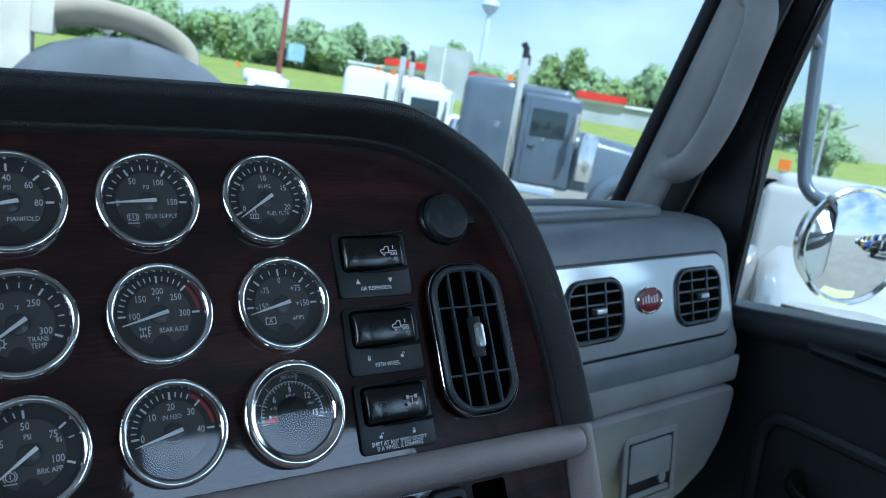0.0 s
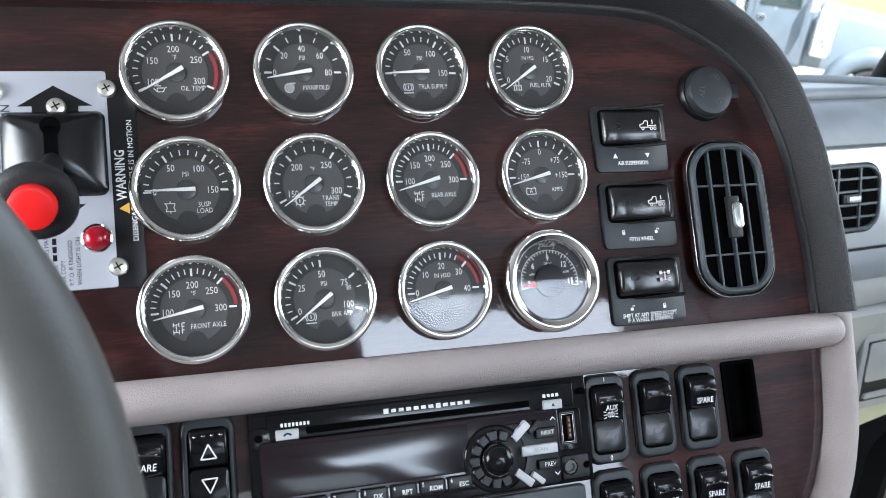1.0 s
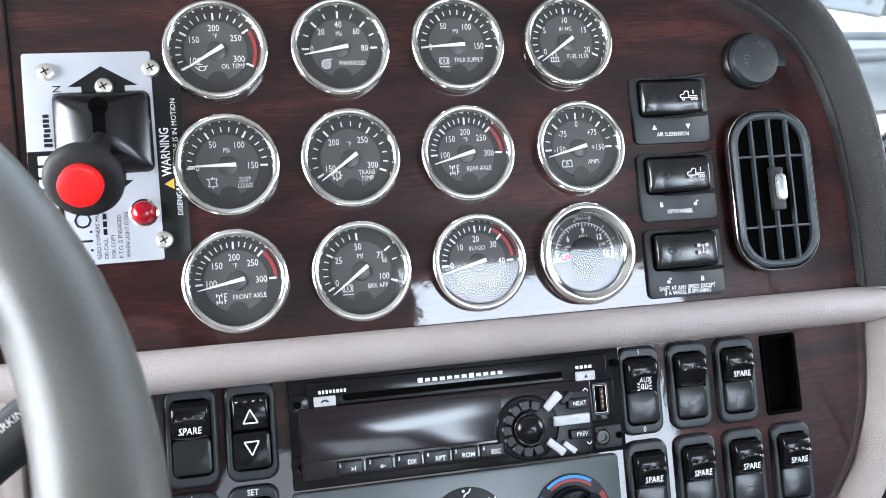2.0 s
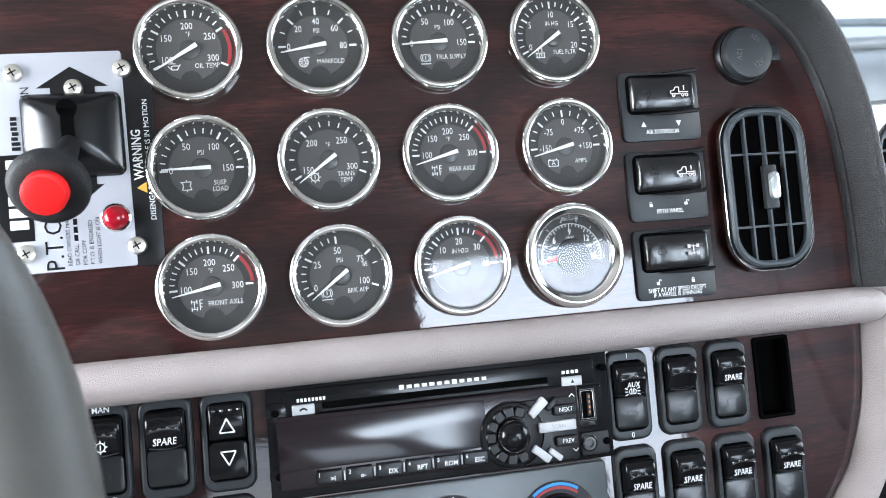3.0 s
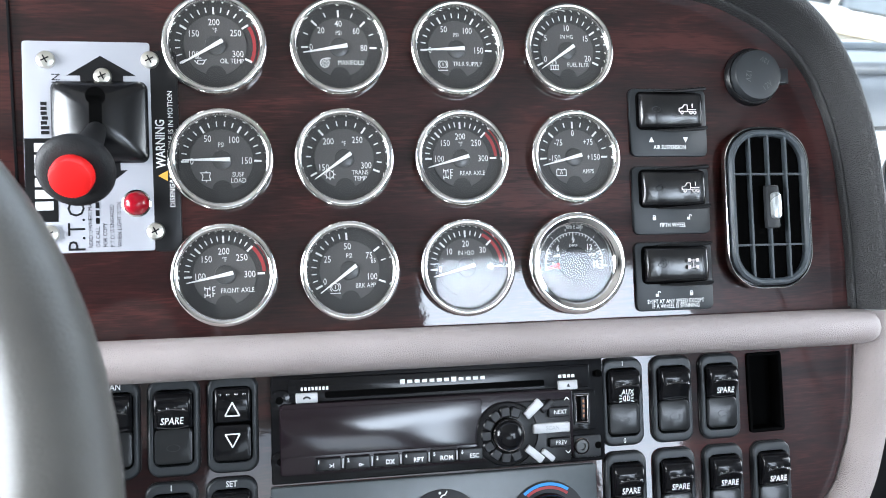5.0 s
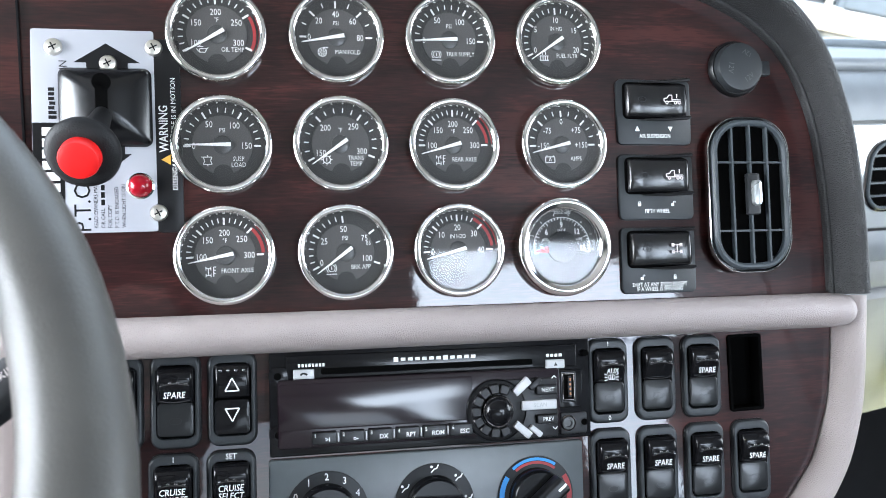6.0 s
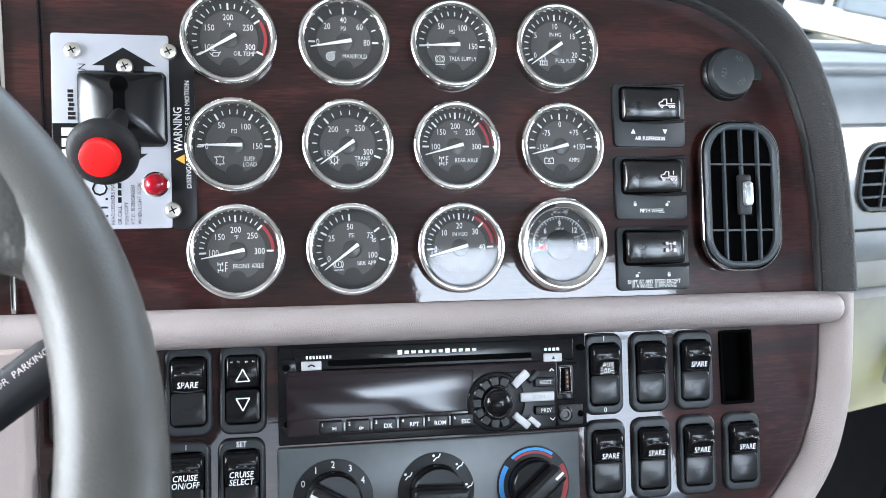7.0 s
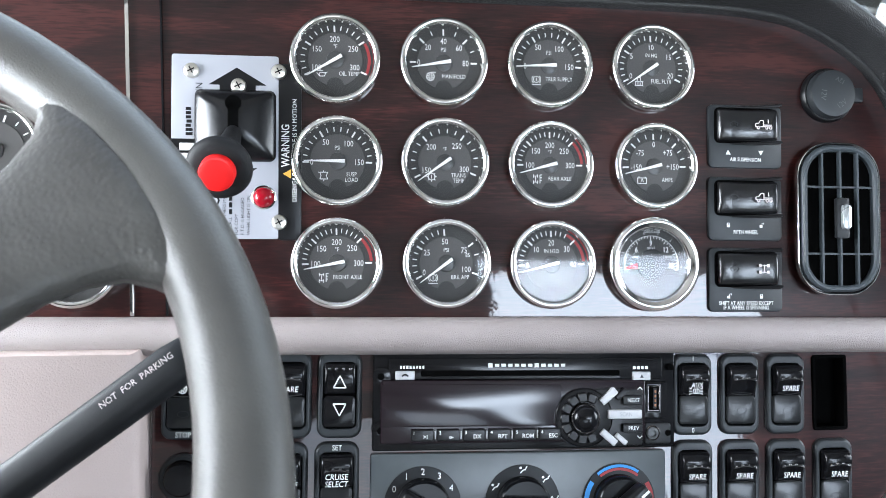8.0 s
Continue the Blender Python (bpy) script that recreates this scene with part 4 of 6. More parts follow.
def build_vent(x, z, W, H, r, label, m, cols, rows, tab_vertical, back=HOLESHADE, rim=BLACK):
    v = thing("air_vent", m, label, "air vent", "dashboard air vents")
    part("outer_ring", hoop(W, H, r, 0.0009, 0.001, -0.0026, 0.0004, n=14), CHROME if tab_vertical else DARKCHROME, v)
    part("ring_gap", slab(W - 0.001, H - 0.001, r * 0.98, 0.001, -0.0002, 0.0001, n=10), GLOSS, v)
    part("inner_ring", hoop(W - 0.0042, H - 0.0042, r * 0.93, 0.0040, 0.001, -0.0048, 0.0013, n=12), rim, v)
    # flat near-black plate painted as the shade inside the vent
    part("duct_shade", slab(W - 0.010, H - 0.010, r * 0.7, 0.0, -0.0004, n=9), back, v)
    hw, hh, hr = (W - 0.0122) / 2, (H - 0.0122) / 2, r * 0.70

    def span(c, half, other, rr):
        e = max(0.0, abs(c) - (half - rr))
        return other - rr + math.sqrt(max(rr * rr - e * e, 0))

    thin = W * 0.0105
    for c in cols:
        s = span(c, hw, hh, hr)
        bm = box(bmesh.new(), c - thin, c + thin, -0.0040, -0.0005, -s - 0.001, s + 0.001)
        part("slat", bm, rim, v)
    for c in rows:
        s = span(c, hh, hw, hr)
        bm = box(bmesh.new(), -s - 0.001, s + 0.001, -0.0030, -0.0005, c - thin, c + thin)
        part("slat", bm, rim, v)
    if tab_vertical:
        part("slider", bevelled(box(bmesh.new(), -0.0046, 0.0042, -0.007, -0.003, -0.0130, 0.0130), 0.0014), MATT, v)
        part("slider_tab", slab(0.0062, 0.0164, 0.0030, -0.006, -0.0098, 0.0012, 0.0008, 0.0006, n=6), SILVER, v, "rounded silver slider tab")
    else:
        part("slider", bevelled(box(bmesh.new(), -0.012, 0.012, -0.008, -0.003, -0.0048, 0.0048), 0.0016), MATT, v)
        part("slider_tab", bevelled(box(bmesh.new(), -0.0085, 0.0085, -0.0125, -0.007, -0.0032, 0.0032), 0.0011), SILVER, v, "silver slider tab")
    return v


build_vent(0, 0, 0.0575, 0.0985, 0.0225, "tall oval black air vent with thin slats", on_panel(0.3222, -0.0328, -0.006, 0.6),
           (-0.0125, 0.0, 0.0120), (-0.0228, 0.0202), True, rim=VENTRIM)


# ---- power take-off control ----
def build_screw(x, z, m):
    s = thing("screw", m @ pose(x, -0.0022, z), "pan-head cross-slot zinc screw", "screw", "control plate screws")
    part("head", lathe([(0.0046, 0.0005), (0.0046, -0.0008), (0.0040, -0.0020), (0.0022, -0.0027), (0.0006, -0.0028)], 24), STEEL, s)
    bm = bmesh.new()
    bar_flat(bm, (-0.002, -0.001), (0.002, 0.001), 0.0007, -0.0029), bar_flat(bm, (-0.001, 0.002), (0.001, -0.002), 0.0007, -0.0029)
    part("cross_slot", bm, BLACK, s)


def build_pto():
    m = on_panel(0, 0, -0.001)
    p = thing("control_plate", m, "white and black printed control plate screwed to the fascia", "control plate")
    part("white_sheet", slab(0.0620, 0.1095, 0.0015, 0.001, -0.0012, 0.0003, -0.0646, 0.0087), PLATE, p)
    part("black_edge_strip", slab(0.0137, 0.1060, 0.0022, 0.001, -0.0010, 0.0003, -0.0270, 0.0062), BLACK, p)
    bm = bmesh.new()
    box(bm, -0.0954, -0.0800, -0.00135, -0.001, -0.030, 0.013)
    part("black_logo_block", bm, BLACK, p)
    y = -0.0014
    for nm, pts in (("up_arrow", ((-0.0745, 0.0455), (-0.058, 0.0560), (-0.0405, 0.0455), (-0.047, 0.0455), (-0.047, 0.038), (-0.068, 0.038), (-0.068, 0.0455))),
                    ("down_arrow", ((-0.0495, 0.004), (-0.0495, -0.004), (-0.046, -0.004), (-0.055, -0.011), (-0.066, -0.004), (-0.066, 0.004)))):
        bm = bmesh.new()
        bm.faces.new([bm.verts.new((a, y, b)) for a, b in pts])
        part(nm, bm, BLACK, p)
    part("lettering", letters(bmesh.new(), "IN", 0.0058, -0.0795, 0.0440, y, turn=90), BLACK, p)
    part("lettering", letters(bmesh.new(), "P.T.O.", 0.0120, -0.0711, -0.0310, y, turn=90, squeeze=0.95), BLACK, p)
    for i, t in enumerate(("READ OWNERS MANUAL", "OR CALL", "FOR COPY", "P.T.O. IS ENGAGED", "WHEN LIGHT IS ON")):
        part("lettering", letters(bmesh.new(), t, 0.0029, -0.0648 + 0.0035 * i, -0.0438, y, turn=90, squeeze=0.90, align="LEFT"), BLACK, p)
    bm = bmesh.new()
    for k in range(3):
        bar_flat(bm, (-0.0613, -0.0315 + 0.0040 * k), (-0.0613, -0.0284 + 0.0040 * k), 0.0019, y)
    part("number_bars", bm, BLACK, p)
    # maker's name as plain bars
    bm = bmesh.new()
    for k in range(7):
        bar_flat(bm, (-0.0858 + 0.0005 * (k in (0, 1, 3)), 0.0150 + 0.0025 * k), (-0.0858 + 0.0005 * (k in (0, 1, 3)), 0.0168 + 0.0025 * k), 0.0040 - 0.0010 * (k > 1), y)
    part("logo", bm, BLACK, p)
    bm = bmesh.new()
    for k in range(6):
        bar_flat(bm, (-0.0865, -0.024 + 0.0060 * k), (-0.0865, -0.0195 + 0.0060 * k), 0.0085, -0.00155)
    part("logo", bm, WHITE, p)
    part("lettering", letters(bmesh.new(), "WARNING", 0.0066, -0.0293, 0.0098, -0.0014, turn=90, squeeze=0.80, heavy=0.015), WHITE, p)
    part("lettering", letters(bmesh.new(), "DISENGAGE IF VEHICLE IS IN MOTION", 0.0037, -0.0240, 0.0070, -0.0014, turn=90, squeeze=0.98), WHITE, p)
    bm = bmesh.new()
    bm.faces.new([bm.verts.new((a, -0.0015, b)) for a, b in ((-0.0262, -0.0100), (-0.0262, -0.0044), (-0.0310, -0.0072))])
    part("yellow_triangle", bm, YELLOW, p)
    for x, z in ((-0.0842, 0.0535), (-0.0335, 0.0540), (-0.0570, 0.0450), (-0.0330, -0.0362), (-0.0842, -0.0362)):
        build_screw(x, z, on_panel(0, 0))
    lamp = thing("indicator_lamp", on_panel(-0.0420, -0.0215, -0.002), "round red indicator lamp on the control plate", "indicator lamp")
    part("ring", lathe([(0.0072, 0.0), (0.0072, -0.0015), (0.0064, -0.0022), (0.0060, -0.001)], 28, False, False), CHROME, lamp)
    part("lens", lathe([(0.0062, 0.0), (0.0060, -0.0030), (0.0050, -0.0055), (0.0030, -0.0070), (0.0008, -0.0074)], 28), REDLENS, lamp, "red faceted lens")
    lev = thing("control_lever", on_panel(-0.0585, 0.0210, -0.002), "black push-pull lever with red button in a moulded boot", "control lever")
    loops = [ring_of(rrect(0.0470, 0.0425, 0.004, 6), 0.0), ring_of(rrect(0.0470, 0.0425, 0.004, 6), -0.0020)]
    for u in (0.06, 0.14, 0.26, 0.42, 0.60, 0.78, 0.92):
        loops.append(ring_of(rrect(0.0470 * (1 - u), 0.0425 * (1 - 0.8 * u), 0.004 + 0.002 * u * (1 - u), 6, 0, 0.002 * u), -0.0020 - 0.0110 * math.sin(u * math.pi / 2) ** 0.8))
    part("boot", loft(loops), BOOT, lev, "moulded black boot", smooth=50)
    # slot depth is painted: a near-black shape standing proud of the boot
    bm = lathe([(0.0046, -0.008), (0.0046, -0.0136)], 20, cz=0.0110)
    box(bm, -0.0030, 0.0030, -0.0136, -0.008, -0.014, 0.0110)
    part("slot", bm, HOLESHADE, lev)
    stem = tube([(0, -0.008, -0.004), (-0.0008, -0.022, -0.014), (-0.0020, -0.040, -0.0250), (-0.0022, -0.046, -0.0290)], [0.0045, 0.0062, 0.0080, 0.0100], 18)
    part("stem", stem, RUBBER, lev)
    km = pose(-0.0025, -0.044, -0.0300, 30, 0, -3)
    part("knob", lathe([(0.006, 0.006), (0.0150, 0.003), (0.0172, -0.0005), (0.0176, -0.003), (0.0166, -0.0058), (0.0140, -0.0072), (0.0096, -0.0074)], 40), RUBBER, lev, "round black knob", km, smooth=50)
    part("red_button", lathe([(0.0096, -0.0060), (0.0096, -0.0120), (0.0090, -0.0138), (0.0070, -0.0145), (0.001, -0.0146)], 36), REDCAP, lev, "red push button", km, smooth=50)


build_pto()


# ---- radio ----
def build_radio():
    m = lower(0.1158, -0.1443, -0.002)
    r = thing("car_radio", m, "black single-slot car radio with silver keys", "radio")
    W, H = 0.1875, 0.0585
    part("surround", slab(W, H, 0.0012, 0.001, -0.0042, 0.0008), GLOSS, r)
    part("face", slab(0.1628, H - 0.021, 0.002, -0.004, -0.0080, 0.0012, -0.0079, -0.0058), RADIO, r)
    part("display", slab(0.1090, 0.0250, 0.0010, -0.007, -0.0086, 0.0004, -0.0345, -0.0020), RADIO, r, "blank glossy display")
    part("top_strip", slab(W - 0.018, 0.0130, 0.001, -0.004, -0.0060, 0.0006, 0.0, 0.0195), GLOSS, r)
    # raised near-black strip paints the shade in the disc opening
    part("disc_slot_shade", slab(0.1230, 0.0032, 0.0008, -0.005, -0.0063, 0.0002, -0.0040, 0.0170), HOLESHADE, r)
    lip = bmesh.new()
    box(lip, -0.0650, 0.0570, -0.0078, -0.005, 0.0140, 0.0152)
    part("slot_lip", lip, GLOSS, r)
    # maker's name and logos as plain shapes
    for n_, x0, st_, wd_, z_, big_ in ((12, -0.0248, 0.0041, 0.0027, 0.0216, (0, 7)), (8, -0.0780, 0.0019, 0.0012, 0.0205, ()), (4, 0.0660, 0.0026, 0.0018, 0.0200, ())):
        w = bmesh.new()
        for k in range(n_):
            bar_flat(w, (x0 + st_ * k, z_), (x0 + st_ * k + wd_, z_), 0.0026 if k in big_ else 0.0018, -0.0063)
        part("logo", w, WHITE, r)
    for x, z, wd in ((-0.0750, 0.0158, 0.0115), (0.0712, 0.0150, 0.0115)):
        k = part("key", slab(wd, 0.0052, 0.0006, -0.004, -0.0076, 0.0005, x, z), PALEKEY, r, "pale silver key")
        bm = bmesh.new()
        if x < 0:
            arc_flat(bm, 0.0016, 0.0026, 30, 150, -0.0078, 10, x, z - 0.0016)
        else:
            draw_icon(bm, "up", x, z, 0.0014, -0.0078)
        part("symbol", bm, BLACK, k)
    for i, t in enumerate((("1", ">I"), ("2", "o-"), ("3", "DX"), ("4", "RPT"), ("5", "ROM"), ("6", "ESC"))):
        x = -0.0645 + 0.0155 * i
        k = part("preset_key", slab(0.0134, 0.0068, 0.0006, -0.006, -0.0098, 0.0006, x, -0.0193), BLACK, r)
        bm = bmesh.new()
        letters(bm, t[0], 0.0029, x - 0.0050, -0.0178, -0.0100, heavy=0.02), letters(bm, t[1], 0.0035, x + 0.0018, -0.0202, -0.0100, squeeze=0.95, heavy=0.02)
        part("lettering", bm, WHITE, k)
        if i < 5:
            part("key_divider", slab(0.0010, 0.0050, 0.0003, -0.006, -0.0092, 0.0002, x + 0.00775, -0.0193), PALEKEY, r)
    # rotary control with fan of keys
    cx, cz = 0.0342, -0.0098
    bm = lathe([(0.0172, -0.006), (0.0172, -0.0092), (0.0165, -0.0096)], 44, cx=cx, cz=cz)
    part("control_well", bm, BLACK, r)
    part("control_well_side", slab(0.0365, 0.0344, 0.0012, -0.006, -0.0088, 0.0006, cx + 0.0190, cz), BLACK, r)
    part("well_edge", lathe([(0.0176, -0.0070), (0.0180, -0.0092), (0.0176, -0.0098), (0.0171, -0.0092)], 48, False, False, cx=cx, cz=cz), PIANO, r)
    for k in range(9):
        a = radians(70 + 220 * k / 8)
        bb = bevelled(box(bmesh.new(), -0.0030, 0.0030, -0.0122, -0.0090, -0.0030, 0.0030), 0.0009, 1)
        part("rotary_grip", bb, BLACK, r, "", pose(cx + 0.0126 * math.cos(a), 0, cz + 0.0126 * math.sin(a), 0, -math.degrees(a), 0))
    part("dial_ring", lathe([(0.0091, -0.009), (0.0092, -0.0125), (0.0088, -0.0132), (0.0084, -0.0130)], 40, False, False, cx=cx, cz=cz), DARKCHROME, r, "thin smoked chrome ring")
    part("dial_ball", lathe([(0.0087, -0.010), (0.0086, -0.0130), (0.0074, -0.0156), (0.0052, -0.0172), (0.0024, -0.0180), (0.0006, -0.0182)], 40, cx=cx, cz=cz), GLOSS, r, "domed black rotary knob", smooth=60)
    keys = [(0.0150, 0.0130, 40, 0.0120, 0.0048, PALEKEY, ""), (0.0232, 0.0142, 40, 0.0085, 0.0036, BLACK, ""), (0.0300, 0.0105, 0, 0.0125, 0.0056, BLACK, "NEXT"),
            (0.0252, 0.0020, 0, 0.0215, 0.0054, PALEKEY, "SCAN"), (0.0300, -0.0064, 0, 0.0125, 0.0052, BLACK, "PREV"),
            (0.0150, -0.0118, -40, 0.0120, 0.0044, PALEKEY, ""), (0.0230, -0.0130, -40, 0.0085, 0.0032, PALEKEY, "")]
    for kx, kz, ang, w_, h_, mat, t in keys:
        k = part("fan_key", slab(w_, h_, 0.0007, -0.008, -0.0112, 0.0006), mat, r, "", pose(cx + kx, 0, cz + kz, 0, -ang, 0))
        if t:
            bm = bmesh.new()
            letters(bm, t, 0.0034, 0.0005, 0, -0.0114, squeeze=0.9)
            part("lettering", bm, WHITE if mat is BLACK else GREYPRINT, k)
    bm = bmesh.new()
    for sg, zz in ((1, 0.0168), (-1, -0.0112)):
        bar_flat(bm, (cx + 0.0335, cz + zz), (cx + 0.0350, cz + zz + sg * 0.0016), 0.0005, -0.0098), bar_flat(bm, (cx + 0.0350, cz + zz + sg * 0.0016), (cx + 0.0365, cz + zz), 0.0005, -0.0098)
    part("chevrons", bm, WHITE, r)
    # socket column
    part("socket_plate", slab(0.0150, 0.0225, 0.0008, -0.003, -0.0060, 0.0006, 0.0805, 0.0000), GLOSS, r)
    u = part("usb_port", hoop(0.0098, 0.0182, 0.0008, 0.0012, -0.004, -0.0070, 0.0004, 0.0792, 0.0012), GLOSS, r, "USB port with a metal shell")
    part("port_shell", hoop(0.0074, 0.0156, 0.0005, 0.0005, -0.004, -0.0071, 0.0002, 0.0792, 0.0012), DARKCHROME, u)
    # shade inside the port, painted as a flat near-black plate
    part("port_slot_shade", slab(0.0070, 0.0150, 0.0006, -0.005, -0.0064, 0.0001, 0.0792, 0.0012), HOLESHADE, u)
    part("port_tongue", slab(0.0022, 0.0125, 0.0003, -0.006, -0.0070, 0.0002, 0.0800, 0.0012), MATT, u)
    for k in range(4):
        part("port_contact", slab(0.0012, 0.0016, 0.0002, -0.006, -0.0072, 0.0001, 0.0802, -0.0030 + 0.0028 * k), COPPER, u)
    part("jack_plate", slab(0.0165, 0.0125, 0.0015, -0.003, -0.0056, 0.0005, 0.0825, -0.0205), MATT, r)
    part("audio_jack", lathe([(0.0036, -0.005), (0.0036, -0.0068), (0.0022, -0.0070), (0.0019, -0.0058)], 24, False, True, cx=0.0788, cz=-0.0202), LAMPGREY, r)
    for z in (0.0150, -0.0170):
        part("corner_ear", slab(0.0110, 0.0105, 0.0045, -0.004, -0.0060, 0.0006, -0.0885, z), GLOSS, r)
    part("audio_jack_ring", lathe([(0.0046, -0.005), (0.0047, -0.0062), (0.0043, -0.0066), (0.0040, -0.0060)], 24, False, False, cx=0.0788, cz=-0.0202), DARKCHROME, r)
    # small near-black discs paint the shade in the release holes
    for x, z in ((0.0890, -0.0202), (0.0905, 0.0205), (-0.0892, 0.0150), (-0.0890, -0.0170)):
        part("release_hole_shade", lathe([(0.0020, -0.004), (0.0020, -0.00625 if z > -0.02 else -0.0058)], 16, cx=x, cz=z), HOLESHADE, r)


build_radio()


# ---- heater controls ----
def build_hvac():
    m = lower(0.1128, -0.2115, -0.002)
    h = thing("heater_control", m, "charcoal heater control panel with three rotary knobs", "heater control")
    part("plate", slab(0.1830, 0.0720, 0.0020, 0.001, -0.0030, 0.0010), HVAC, h)
    for i, (x, ang) in enumerate(((-0.0602, 150), (0.0006, 178), (0.0612, 40))):
        z = 0.0055
        part("ring", lathe([(0.0232, -0.002), (0.0232, -0.0034), (0.0226, -0.0037)], 44, cx=x, cz=z), MATT, h)
        base = part("knob_base", lathe([(0.0165, -0.003), (0.0162, -0.0110), (0.0150, -0.0125)], 40, cx=x, cz=z), GLOSS, h)
        bm = bevelled(box(bmesh.new(), -0.0165, 0.0165, -0.0220, -0.0110, -0.0052, 0.0052), 0.0028, 3)
        part("grip", bm, BLACK, h, "", pose(x, 0, z, 0, -ang, 0))
        bm = bmesh.new()
        bar_flat(bm, (0.0100, 0), (0.0160, 0), 0.0016, -0.0222)
        part("pointer", bm, WHITE, h, "", pose(x, 0, z, 0, -ang, 0))
        bm = bmesh.new()
        if i == 0:
            for k, t in enumerate(("0", "1", "2", "3", "4")):
                a = radians(150 - 30 * k)
                letters(bm, t, 0.0056, x + 0.0198 * math.cos(a), z + 0.0198 * math.sin(a), -0.0039)
            draw_icon(bm, "fan", x - 0.0205, z - 0.0060, 0.0026, -0.0039)
            part("lettering", bm, WHITE, h)
        elif i == 1:
            for a in (150, 90, 45, 5):
                px, pz = x + 0.0198 * math.cos(radians(a)), z + 0.0198 * math.sin(radians(a))
                bar_flat(bm, (px - 0.0015, pz - 0.0018), (px, pz), 0.0007, -0.0039), bar_flat(bm, (px, pz), (px + 0.0018, pz + 0.0004), 0.0007, -0.0039)
                bar_flat(bm, (px + 0.0016, pz + 0.0004), (px + 0.0026, pz + 0.0024), 0.0007, -0.0039), arc_flat(bm, 0.0, 0.0008, 0, 360, -0.0039, 10, px - 0.0014, pz + 0.0014)
            part("lettering", bm, WHITE, h)
        else:
            arc_flat(bm, 0.0205, 0.0222, 55, 130, -0.0039, 24, x, z), arc_flat(bm, 0.0192, 0.0222, 145, 205, -0.0039, 24, x, z)
            part("blue_band", bm, BLUE, h, "blue cold band")
            bm = bmesh.new()
            arc_flat(bm, 0.0186, 0.0202, 52, 128, -0.0039, 24, x, z), arc_flat(bm, 0.0192, 0.0222, -30, 32, -0.0039, 24, x, z)
            part("red_band", bm, RED, h, "red hot band")


build_hvac()


# ---- steering wheel and column ----
WHEEL_M = PANEL @ pose(-0.2381, -0.2702, -0.1230, 55.46, 0, 10.94)


def build_wheel():
    w = thing("steering_wheel", WHEEL_M, "grey grained thick-rimmed steering wheel", "steering wheel")
    R0, RT, n = 0.2147, 0.0152, 120
    loops = []
    for k in range(n + 1):
        a = 2 * math.pi * k / n
        c, s = math.cos(a), math.sin(a)
        loops.append([((R0 + RT * math.cos(b)) * c, (R0 + RT * math.cos(b)) * s, RT * math.sin(b)) for b in [2 * math.pi * j / 24 for j in range(24)]])
    part("rim", loft(loops, False, False), WHEEL, w, smooth=80)
    for a in (31, 149, 222, 318):
        ca, sa = math.cos(radians(a)), math.sin(radians(a))
        loops = []
        for r, hw, ht, dz in ((0.045, 0.032, 0.011, -0.035), (0.100, 0.028, 0.010, -0.026), (0.140, 0.025, 0.010, -0.015), (0.162, 0.0255, 0.010, -0.009), (0.178, 0.029, 0.011, -0.005), (0.190, 0.035, 0.0120, -0.002), (0.198, 0.043, 0.0128, -0.001), (0.204, 0.052, 0.0128, 0), (0.2147, 0.060, 0.008, 0)):
            sec = []
            for j in range(20):
                b = 2 * math.pi * j / 20
                u = math.copysign(abs(math.cos(b)) ** 0.7, math.cos(b)) * hw
                v = math.copysign(abs(math.sin(b)) ** 0.7, math.sin(b)) * ht + dz
                rr = math.sqrt(max(r * r - u * u, 0)) if r > 0.17 else r
                sec.append((rr * ca - u * sa, rr * sa + u * ca, v))
            loops.append(sec)
        part("spoke", loft(loops), SPOKE, w, smooth=80)
    rot = Matrix.Rotation(radians(-90), 4, "X")
    part("hub", lathe([(0.066, 0.050), (0.068, 0.020), (0.060, 0.008), (0.030, 0.002), (0.002, 0.001)], 48), WHEEL, w, "", rot, smooth=60)
    c = thing("steering_column", WHEEL_M, "dark plastic steering column shroud", "steering column")
    part("shroud", lathe([(0.055, 0.050), (0.060, 0.12), (0.062, 0.24)], 32, True, True), BLACK, c, "", rot)


build_wheel()


def build_lever():
    b, d = Vector((-0.088, -0.159, 2.152)), Vector((0.806, 0.269, 0.527)).normalized()
    eye_side = Vector((0.0, -0.6, 0.8))
    yv = -(eye_side - d * eye_side.dot(d)).normalized()
    zv = d.cross(yv)
    m = Matrix((( d.x, yv.x, zv.x, b.x), (d.y, yv.y, zv.y, b.y), (d.z, yv.z, zv.z, b.z), (0, 0, 0, 1)))
    t = thing("trailer_brake_lever", CAB @ pose(0.0177, -0.0865, -0.001, -2.317, -0.331, 0.797) @ m, "black lever marked NOT FOR PARKING beside the column", "lever")
    loops = []
    for x, s in ((-0.175, 1), (-0.10, 1.0), (-0.02, 1.05), (0.015, 1.08), (0.026, 0.95), (0.030, 0.5)):
        loops.append([(x, 0.0065 * s * math.copysign(abs(math.cos(q)) ** 0.6, math.cos(q)), 0.0092 * s * math.copysign(abs(math.sin(q)) ** 0.6, math.sin(q))) for q in [2 * math.pi * k / 24 for k in range(24)]])
    part("arm", loft(loops), MATT, t, smooth=60)
    w = bmesh.new()
    letters(w, "NOT  FOR  PARKING", 0.0043, 0.000, 0.0020, -0.0070, squeeze=0.92)
    part("lettering", w, SOFTPRINT, t)


build_lever()

# ---- passenger side of the dashboard ----
DASH_YAW = 6.0
FACE = CAB @ pose(0.92, 0.272, 2.134, 0, 0, DASH_YAW) @ Matrix.Diagonal((1, 1, 1.0585, 1)) @ pose(0, 0, -2.148)


